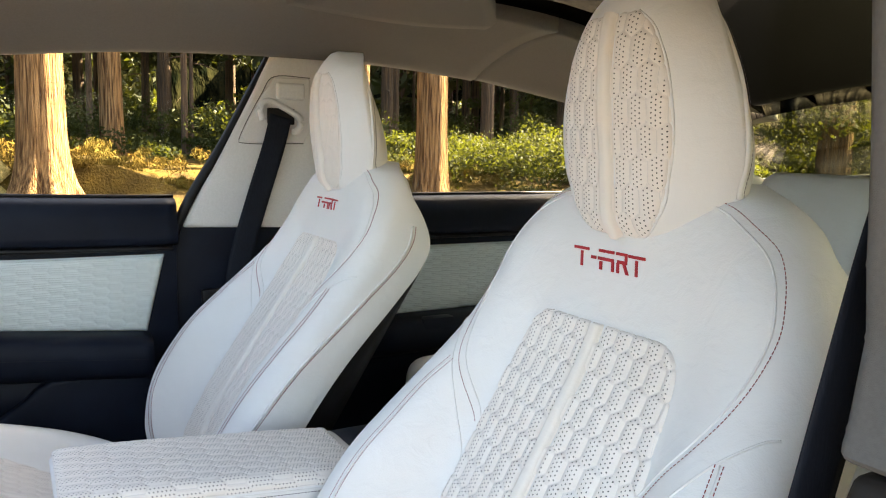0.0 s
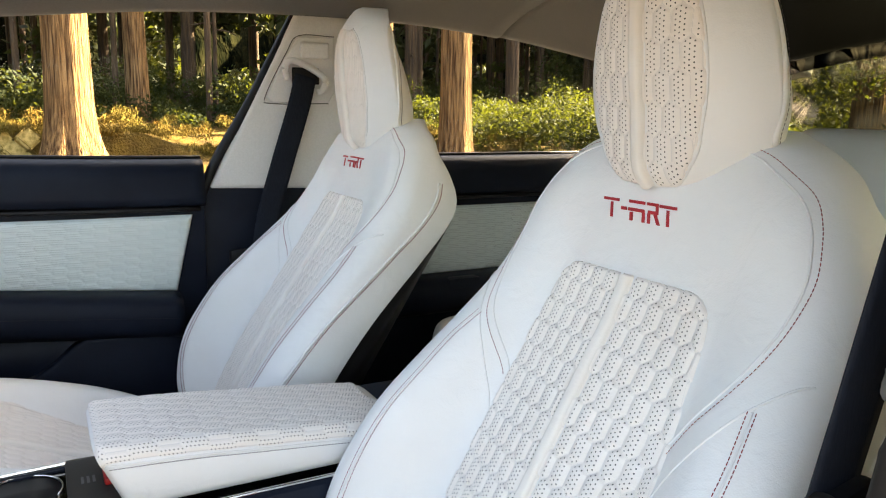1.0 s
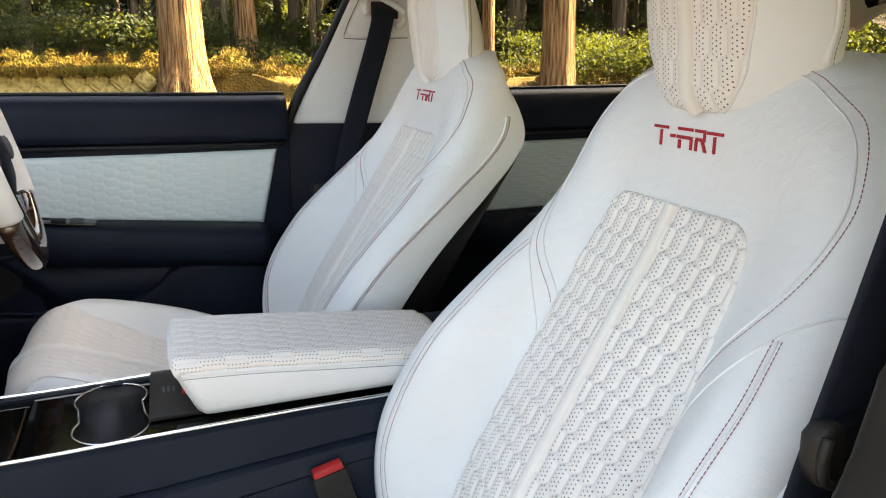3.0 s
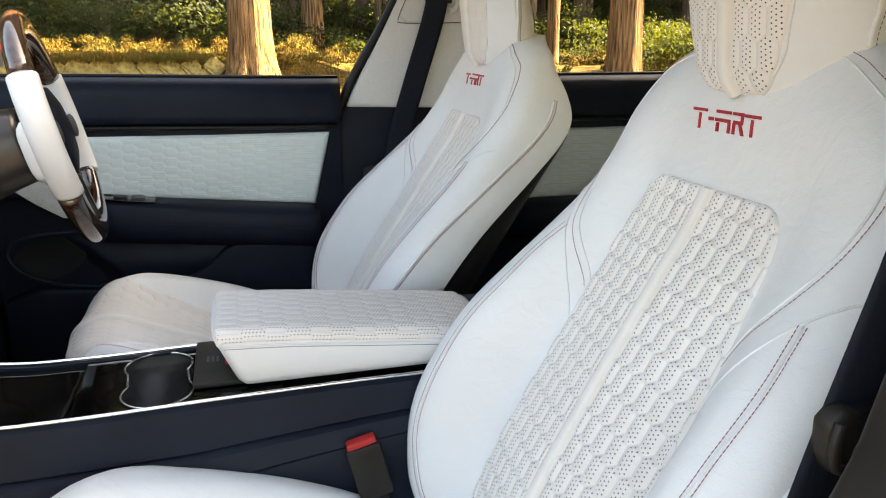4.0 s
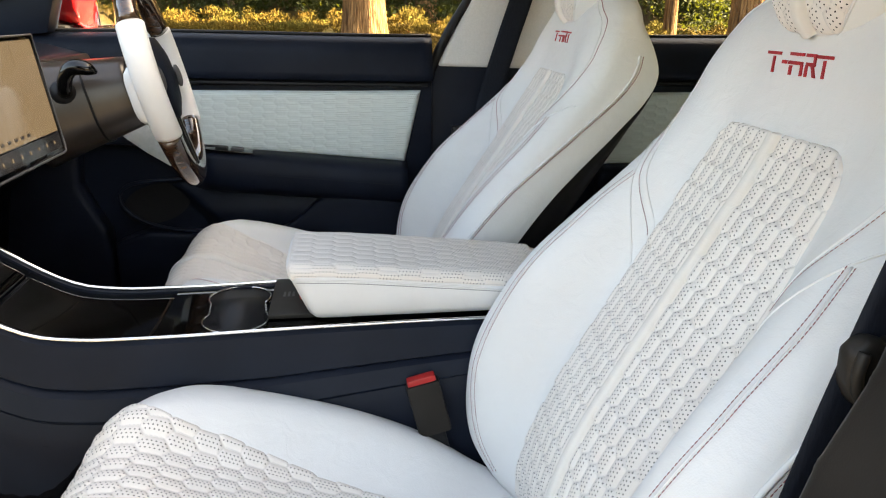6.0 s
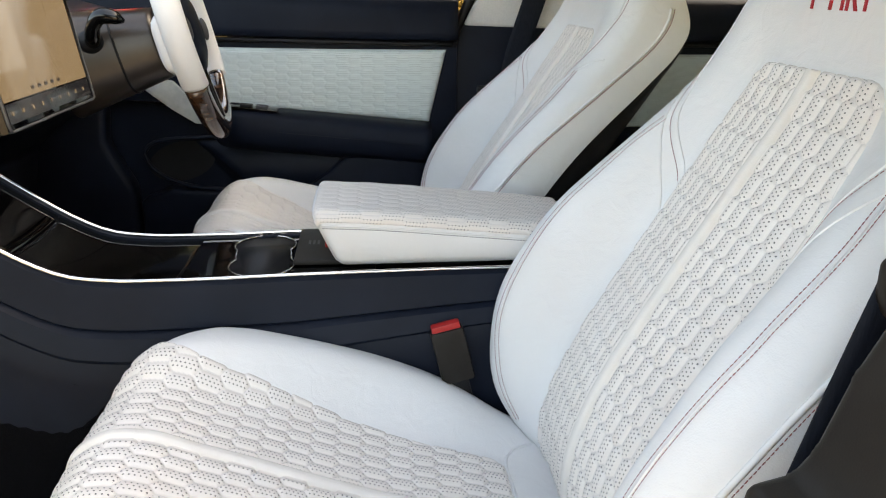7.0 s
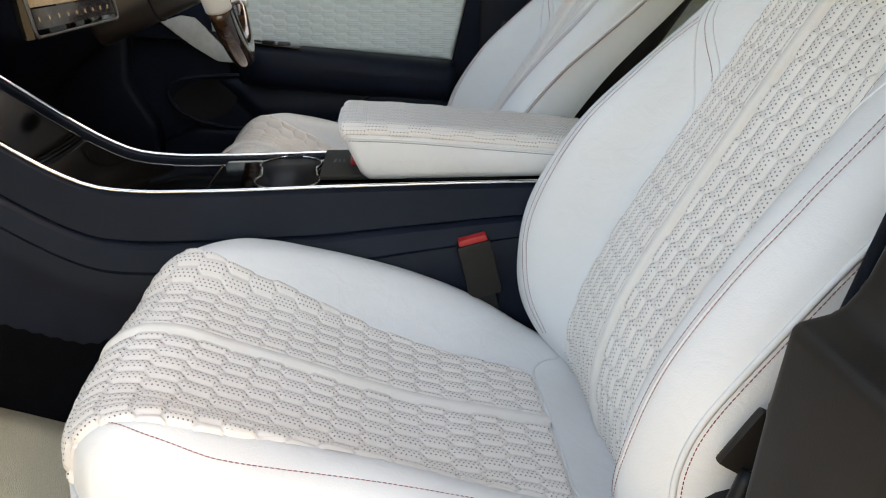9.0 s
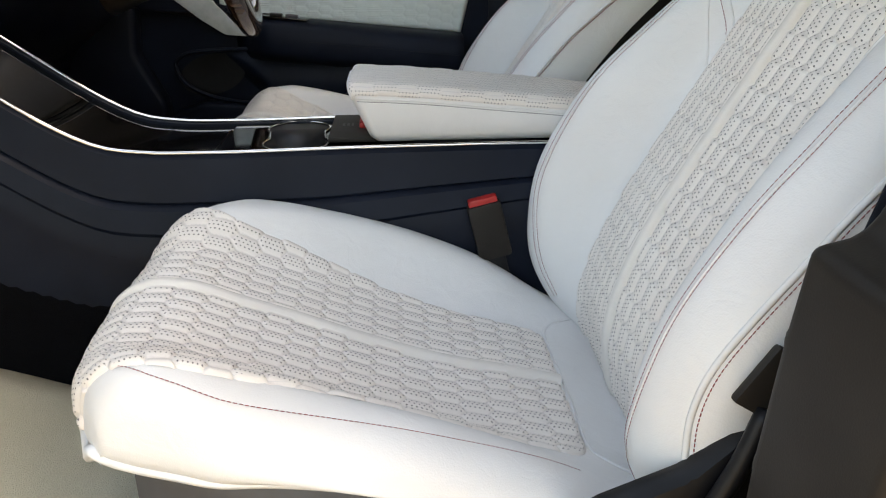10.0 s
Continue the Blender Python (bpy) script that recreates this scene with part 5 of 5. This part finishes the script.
box("display_bar", (0.0002, -0.118, 0.010), (0.0012, 0.142, 0.032), M_SCRK, tv, "dark button row", bevel=0, turn=TS)
box("vehicle_picture", (0.0012, -0.105, 0.065), (0.0018, -0.035, 0.14), M_SCR2, tv, "pale vehicle picture", bevel=0, turn=TS)
for i in range(9):
    y = -0.108 + 0.028 * i
    box("icon", (0.0012, y, 0.018), (0.0018, y + 0.004, 0.023), M_SCR, tv, bevel=0, turn=TS)
for i in range(5):
    y = -0.04 + 0.02 * i
    box("text_bar", (0.0012, y, 0.040), (0.0018, y + 0.008, 0.044), M_SCRK, tv, bevel=0, turn=TS)

# door mirror outside the driver's window
dm = thing("door_mirror", (-1.02, 0.98, 1.03), "red door mirror with reflecting glass", "door mirror")
rows = []
for t in np.linspace(0, 1, 14):
    x = -1.135 + 0.125 * t
    k = math.sqrt(max(0.02, 1 - (1 - t) ** 2.2))
    rows.append([(x, 0.975 + 0.165 * k * (abs(math.cos(a)) ** 0.6) * (1 if math.cos(a) > 0 else -1), 1.055 + 0.066 * k * (abs(math.sin(a)) ** 0.6) * (1 if math.sin(a) > 0 else -1)) for a in np.linspace(0, 2 * math.pi, 36, endpoint=False)])
sheet("housing", rows, M_PAINT, dm, "red painted mirror housing", wrap=True, caps=True)
box("mirror_glass", (-1.012, 0.945, 0.996), (-1.002, 1.108, 1.112), M_MIRROR, dm, "mirror glass", bevel=0.003)
box("outer_rim", (-1.02, 1.106, 0.994), (-0.999, 1.150, 1.114), M_CARPET, dm, "black outer mirror rim", bevel=0.006)
box("lower_cover", (-1.12, 0.84, 0.978), (-1.005, 1.10, 0.993), M_CHROME, dm, "silver lower cover", bevel=0.005)
box("mirror_foot", (-1.09, 0.79, 0.972), (-1.03, 0.92, 1.0), M_BLACK, dm, "black mirror foot", bevel=0.008)
dm.location.x += 0.035

# near B pillar with its belt
npil = thing("wall_b_pillar_near", (-0.15, -0.76, 0.3), "door pillar of the open doorway, dark plastic below and pale fabric above", "pillar", kind="structure")
# near cover in darker headliner fabric: its dimmer light is put into the colour
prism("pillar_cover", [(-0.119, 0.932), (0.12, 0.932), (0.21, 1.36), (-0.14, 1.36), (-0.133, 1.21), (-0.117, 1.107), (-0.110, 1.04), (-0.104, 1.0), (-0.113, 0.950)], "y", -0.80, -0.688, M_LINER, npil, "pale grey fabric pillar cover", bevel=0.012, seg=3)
prism("pillar_base", [(-0.120, 0.930), (-0.130, 0.912), (-0.143, 0.863), (-0.165, 0.815), (-0.178, 0.772), (-0.188, 0.758), (-0.212, 0.752), (-0.217, 0.70), (-0.222, 0.62), (-0.226, 0.30), (0.10, 0.30), (0.10, 0.930)], "y", -0.80, -0.700, M_BROWN, npil, "dark grey plastic pillar base", bevel=0.012, seg=4)
prism("pillar_step", [(-0.155, 0.95), (-0.185, 0.80), (-0.205, 0.60), (-0.215, 0.30), (0.10, 0.30), (0.10, 0.95)], "y", -0.815, -0.797, M_BLACK, npil, "black rubber sealing step", bevel=0.006)
tube("door_seal", smooth_path([(-0.17, -0.80, 1.33), (-0.150, -0.80, 0.95), (-0.185, -0.803, 0.75), (-0.208, -0.803, 0.55), (-0.22, -0.803, 0.34)], 40), 0.009, M_BLACK, npil, "black rubber door seal")
npb = thing("seat_belt", (-0.1, -0.67, 0.9), "black seat belt along the near door pillar", "seat belt", "front seat belts")
webbing("webbing", [(-0.005, -0.668, 1.20), (-0.035, -0.668, 1.10), (-0.058, -0.667, 1.03), (-0.088, -0.665, 0.92), (-0.105, -0.663, 0.855), (-0.130, -0.660, 0.75), (-0.152, -0.655, 0.64), (-0.17, -0.645, 0.50)], (1, 0, 0.3), 0.047, npb, "black woven belt webbing")
prism("belt_stop", [(-0.124, 0.826), (-0.132, 0.840), (-0.133, 0.860), (-0.124, 0.869), (-0.111, 0.866), (-0.106, 0.850), (-0.110, 0.830)], "y", -0.676, -0.660, M_BROWN, npb, "dark brown belt guide knob", bevel=0.006, seg=3)
prism("belt_bracket", [(-0.116, 0.845), (-0.114, 0.866), (-0.080, 0.872), (-0.078, 0.800), (-0.100, 0.800)], "y", -0.676, -0.664, M_BLACK, npb, "black belt guide bracket", bevel=0.004)
tube("guide_lip", smooth_path([(-0.127, -0.677, 0.862), (-0.130, -0.678, 0.850), (-0.126, -0.677, 0.835), (-0.116, -0.676, 0.830)], 24), 0.0035, M_BROWN, npb, "rounded lip of the belt guide")
box("anchor_tab", (-0.015, -0.004, -0.022), (0.022, 0.004, 0.024), M_BROWN, npb, "dark brown anchor tab", bevel=0.003, turn=Matrix.Translation((-0.188, -0.650, 0.636)) @ pose(0, 0, 0, 0, 32, 0))
tube("anchor_cable", smooth_path([(-0.19, -0.655, 0.62), (-0.205, -0.66, 0.58), (-0.225, -0.66, 0.53), (-0.24, -0.655, 0.46)], 20), 0.007, M_BLACK, npb, "black anchor cable")

body_side = prism("wall_body_side", [(-0.185, 0.28), (-0.155, 0.95), (1.6, 1.0), (1.6, 0.28)], "y", -0.90, -0.815, M_PAINT, bevel=0.012, seg=3)
tagged(body_side, "red painted body side behind the open doorway", "car body", kind="structure")
inner = prism("wall_rear_side", [(0.10, 0.3), (0.10, 0.98), (1.6, 1.0), (1.6, 0.3)], "y", -0.812, -0.74, M_DARK, bevel=0.01)
tagged(inner, "dark inner panel of the near rear door", "door", kind="structure")
# unseen pane, added and tinted to cut glare on the near seat
rear_glass = prism("window_unseen_near_rear", [(0.12, 0.96), (1.34, 0.97), (1.30, 1.20), (0.80, 1.30), (0.18, 1.33)], "y", -0.778, -0.774, M_TINT, bevel=0)
tagged(rear_glass, "unseen tinted rear door pane, added to dim light from behind", "window", kind="structure")
sill = box("wall_sill", (-1.3, -0.84, 0.27), (-0.19, -0.745, 0.36), M_BLACK, bevel=0.015)
tagged(sill, "black door sill of the open doorway", "sill", kind="structure")
outer_far = prism("wall_outer_far", [(-1.5, 0.28), (-1.5, 0.62), (1.6, 0.62), (1.6, 0.28)], "y", 0.81, 0.90, M_PAINT, bevel=0.012, seg=3)
tagged(outer_far, "red painted door skins on the far side", "car body", kind="structure")

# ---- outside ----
# near-black, so the shade deep in the far forest is in the colour
M_FAR = mat("shaded_far_forest", (0.0012, 0.0018, 0.001), 0.95, spec=0.0, col2=(0.010, 0.010, 0.0045), scale=1.3, stretch=(1, 1, 0.30), bump=1.0, bscale=1.2, bdist=1.5, detail=12)


def ground_z(x, y):
    r = np.hypot(x, y)
    wall = step(11.93, 12.09, y) * step(1.9, 0.9, x) * 0.5 + step(11.4, 13.5, y) * step(0.9, 1.9, x) * 0.35
    z = 0.22 * step(5, 10.5, y) + wall + 0.9 * step(13, 32, y) + 0.35 * step(12, 40, x)
    return z + 0.05 * np.sin(x * 0.9 + y * 0.4) * step(4, 9, r) + 0.03 * np.sin(x * 2.3 - y * 1.7) * step(4, 9, r)


gx = np.concatenate([-np.geomspace(700, 26, 12), np.linspace(-24, 44, 140), np.geomspace(46, 700, 12)])
gy = np.concatenate([-np.geomspace(700, 10, 12), np.linspace(-9, 11.7, 60), np.linspace(11.8, 12.25, 16), np.linspace(12.4, 40, 90), np.geomspace(42, 700, 12)])
X, Y = np.meshgrid(gx, gy)
ground = sheet("ground", np.stack([X, Y, ground_z(X, Y)], -1), M_GRASS)
tagged(ground, "sunlit forest floor with dry golden grass", "ground", kind="structure")


def trunk(name, x, y, r, h, material, label, flare=0.5, lean=0.0, seed=0, group="trees", limbs=0):
    rng = np.random.default_rng(seed)
    z0 = float(ground_z(x, y)) - 0.15
    th = thing(name, (x, y, z0), label, "tree", group)
    zz = np.concatenate([np.linspace(0, 1.2, 12), np.linspace(1.6, h, 16)])
    n = 40
    a = np.linspace(0, 2 * np.pi, n, endpoint=False)
    lobes = sum(rng.uniform(0.3, 1) * np.cos(k * a + rng.uniform(0, 6.3)) for k in (3, 5, 7, 11)) / 3
    ridge = sum(np.cos(k * a + rng.uniform(0, 6.3)) for k in (13, 17, 19)) / 3
    rows = []
    for z in zz:
        rr = r * (1 - 0.5 * z / h) * (1 + 0.06 * lobes + 0.03 * ridge) + r * flare * np.exp(-z / 0.34) * (1 + 0.8 * lobes)
        rows.append(np.stack([x + lean * z + rr * np.cos(a), y + rr * np.sin(a), np.full(n, z0 + z)], 1))
    sheet("trunk", rows, material, th, wrap=True, caps=True)
    for i in range(limbs):
        b, zl, L = rng.uniform(0, 6.3), rng.uniform(1.4, 4.5), rng.uniform(0.5, 1.6)
        P = [(x + lean * zl + (r * 0.8 + L * t) * math.cos(b), y + (r * 0.8 + L * t) * math.sin(b), z0 + zl + L * (0.1 * t - 0.35 * t * t)) for t in np.linspace(0, 1, 8)]
        tube("limb", P, np.linspace(0.03, 0.006, 8), material, th, "bare dead limb", sides=5)
    return th


def leaves(name, centres, radii, count, size, material, seed, label, category="undergrowth", flat=0.45, up=0.0):
    """Many small folded leaves in uneven clumps, one mesh."""
    rng = np.random.default_rng(seed)
    ci = rng.integers(0, len(centres), count)
    C, R = np.array(centres)[ci], np.array(radii)[ci]
    d = rng.normal(size=(count, 3))
    d /= np.linalg.norm(d, axis=1)[:, None]
    P = C + d * R * rng.uniform(0.3, 1.1, (count, 1))
    P[:, 2] = np.maximum(P[:, 2], ground_z(P[:, 0], P[:, 1]) + 0.02)
    a = rng.normal(size=(count, 3)) + np.array((0, 0, up))
    a /= np.linalg.norm(a, axis=1)[:, None]
    b = np.cross(a, rng.normal(size=(count, 3)))
    b /= np.linalg.norm(b, axis=1)[:, None] + 1e-9
    s = size * rng.uniform(0.5, 1.4, (count, 1))
    V = np.stack([P - a * s, P + b * s * flat, P + a * s, P - b * s * flat], 1).reshape(-1, 3)
    F = np.arange(count * 4).reshape(-1, 4)
    ob = mesh(name, V, F, material, smooth=False)
    return tagged(ob, label, category, kind="stuff")


trunk("cedar_tree", -0.06, 11.6, 0.33, 17, M_BARK, "tall cedar with reddish bark, lit on one side", 1.15, 0.003, 1, limbs=0)
trunk("cedar_tree", 6.62, 12.0, 0.31, 17, M_BARK, "tall cedar with reddish bark, lit on one side", 0.35, -0.004, 2)
trunk("cedar_tree", 5.72, 13.2, 0.12, 16, M_BARK, "slim reddish cedar beside a thicker one", 0.2, 0.0, 12)
trunk("cedar_tree", 11.5, 6.9, 0.27, 17, M_BARK, "reddish cedar behind the rear window", 0.3, 0.0, 3)
trunk("cedar_tree", 1.63, 18.2, 0.26, 17, M_BARK, "slim brown cedar in the shade", 0.2, -0.01, 4)
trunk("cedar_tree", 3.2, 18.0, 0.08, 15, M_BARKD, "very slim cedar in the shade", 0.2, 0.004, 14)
rng = np.random.default_rng(5)
k = 0
while k < 240:
    x, y = rng.uniform(-26, 44), rng.uniform(17, 46)
    if rng.uniform() < 0.3:
        x, y = rng.uniform(17, 44), rng.uniform(-8, 40)
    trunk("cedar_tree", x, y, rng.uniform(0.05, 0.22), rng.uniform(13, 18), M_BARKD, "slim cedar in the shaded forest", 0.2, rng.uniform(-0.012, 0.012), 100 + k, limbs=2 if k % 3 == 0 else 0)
    k += 1


def clumps(rng, n, xr, yr, hr, keep):
    cen, rad = [], []
    while len(cen) < n:
        x, y = rng.uniform(*xr), rng.uniform(*yr)
        if not keep(x, y):
            continue
        h = rng.uniform(*hr)
        cen.append((x, y, float(ground_z(x, y)) + h * rng.uniform(0.2, 1.7)))
        rad.append((h * rng.uniform(0.7, 1.5), h * rng.uniform(0.7, 1.5), h * rng.uniform(0.3, 0.8)))
    return cen, rad


rng = np.random.default_rng(6)
cen, rad = clumps(rng, 300, (-14, 16), (15.3, 26), (0.2, 0.75), lambda x, y: True)
leaves("undergrowth", cen, rad, 110000, 0.05, M_LEAF, 7, "green broadleaf undergrowth between the trees")
cen, rad = clumps(rng, 120, (6.9, 15), (9.5, 15), (0.25, 0.7), lambda x, y: x + y > 19.5)
leaves("undergrowth", cen, rad, 70000, 0.042, M_LEAF, 17, "bright sunlit green shrubs beside the cedar")
cen, rad = clumps(rng, 140, (11, 34), (-4, 16), (0.3, 0.9), lambda x, y: math.hypot(x, y) > 13)
for i in range(130):
    x, y = rng.uniform(13, 30), rng.uniform(5, 26)
    cen.append((x, y, rng.uniform(1.0, 5.5)))
    rad.append((rng.uniform(0.4, 1.1), rng.uniform(0.4, 1.1), rng.uniform(0.2, 0.6)))
for i in range(150):
    a, d = radians(rng.uniform(25, 47)), rng.uniform(12.5, 26)
    cen.append((d * math.cos(a), d * math.sin(a) - 1.0, 0.6 + rng.uniform(0, 0.16) * d))
    rad.append((rng.uniform(0.4, 0.9), rng.uniform(0.4, 0.9), rng.uniform(0.2, 0.5)))
leaves("undergrowth", cen, rad, 120000, 0.055, M_LEAF, 27, "sunlit green shrubs behind the car")
cen, rad = [], []
for i in range(420):
    x, y, z = rng.uniform(-30, 48), rng.uniform(22, 48), rng.uniform(1.5, 13)
    if i % 4 == 0:
        x, y = rng.uniform(24, 48), rng.uniform(-14, 40)
    cen.append((x, y, z))
    rad.append((rng.uniform(0.8, 2.2), rng.uniform(0.8, 2.2), rng.uniform(0.4, 1.4)))
leaves("forest_foliage", cen, rad, 140000, 0.24, M_LEAFD, 8, "dark cedar foliage deep in the forest", "foliage")
cen, rad = [], []
for i in range(420):          # unseen canopy, added to put the forest floor in broken shade
    cen.append((rng.uniform(-14, 40), rng.uniform(16.6, 36), rng.uniform(8, 14)))
    rad.append((rng.uniform(1.2, 2.4), rng.uniform(1.2, 2.4), rng.uniform(0.4, 0.9)))
leaves("shade_canopy", cen, rad, 150000, 0.26, M_LEAFD, 18, "unseen dark cedar canopy, added to shade the forest floor", "foliage")
# dry grass and fallen fronds on the bank
cen, rad = clumps(rng, 500, (-12, 9), (12.1, 15.5), (0.06, 0.2), lambda x, y: True)
M_DRY = mat("dry_fronds", (0.115, 0.07, 0.014), 0.9, spec=0.1, col2=(0.07, 0.062, 0.012), scale=1.1, detail=6)
for i in range(170):
    x = rng.uniform(-10, 2.2)
    cen.append((x, rng.uniform(12.0, 12.35), float(ground_z(x, 12.2)) + 0.05))
    rad.append((0.22, 0.12, rng.uniform(0.04, 0.10)))
for i in range(110):          # grass hanging over the top of the wall
    cen.append((rng.uniform(-9.6, -0.7), rng.uniform(11.78, 11.95), rng.uniform(0.75, 0.80)))
    rad.append((0.22, 0.07, rng.uniform(0.04, 0.08)))
leaves("dry_grass", cen, rad, 110000, 0.05, M_DRY, 9, "golden dry grass and fallen fronds on the bank", "grass", flat=0.12, up=1.2)

# dry stone wall, stones laid on the slant
sw = thing("stone_wall", (-3, 11.9, 0.2), "low retaining wall of slanting mossy stones, sunlight put into their gold", "wall", kind="structure")
rng = np.random.default_rng(11)
bm = bmesh.new()
bmesh.ops.create_cube(bm, size=1)
bmesh.ops.bevel(bm, geom=bm.edges[:], offset=0.13, segments=2, affect="EDGES")
stone = bpy.data.meshes.new("stone")
bm.to_mesh(stone)
bm.free()
stone.materials.append(M_STONE)
for i in range(34):
    for j in range(4):
        x = -9.2 + 0.335 * i + rng.uniform(-0.02, 0.02)
        if x > -0.75:
            continue
        z = 0.06 + 0.175 * j
        ob = new("stone", stone)
        ob.parent = sw
        sz = rng.uniform(0.9, 1.08)
        m = Matrix.Translation((x + 0.167 * (j % 2), 11.93 + 0.05 * j + rng.uniform(-0.03, 0.03), z)) @ pose(0, 0, 0, rng.uniform(-5, 5) - 22, 45 + rng.uniform(-4, 4), rng.uniform(-4, 4)) @ Matrix.Diagonal((0.30 * sz, 0.24, 0.285 * sz, 1))
        ob.matrix_basis = Matrix.Translation(-Vector(sw.location)) @ m

# added hillside ring closing the view; lowered camera-side to let sky light in
th_ = np.linspace(0, 2 * np.pi, 120)
rows = []
for z in np.linspace(-1, 30, 16):
    rr = 62 + 9 * np.sin(th_ * 7) + 4 * np.sin(th_ * 19) + 0.4 * z
    rows.append(np.stack([rr * np.cos(th_) + 2 * np.sin(z * 1.7 + th_ * 31), rr * np.sin(th_), np.full(120, z) * (0.10 + 0.18 * step(-0.5, -0.1, np.sin(th_)) + 0.72 * step(0.05, 0.5, np.sin(th_))) * (1 + 0.25 * np.sin(th_ * 23) + 0.15 * np.sin(th_ * 41))], 1))
tagged(sheet("backdrop", rows, M_FAR), "added wooded hillside far behind, forest shade in its dark colour", "hillside", kind="structure")
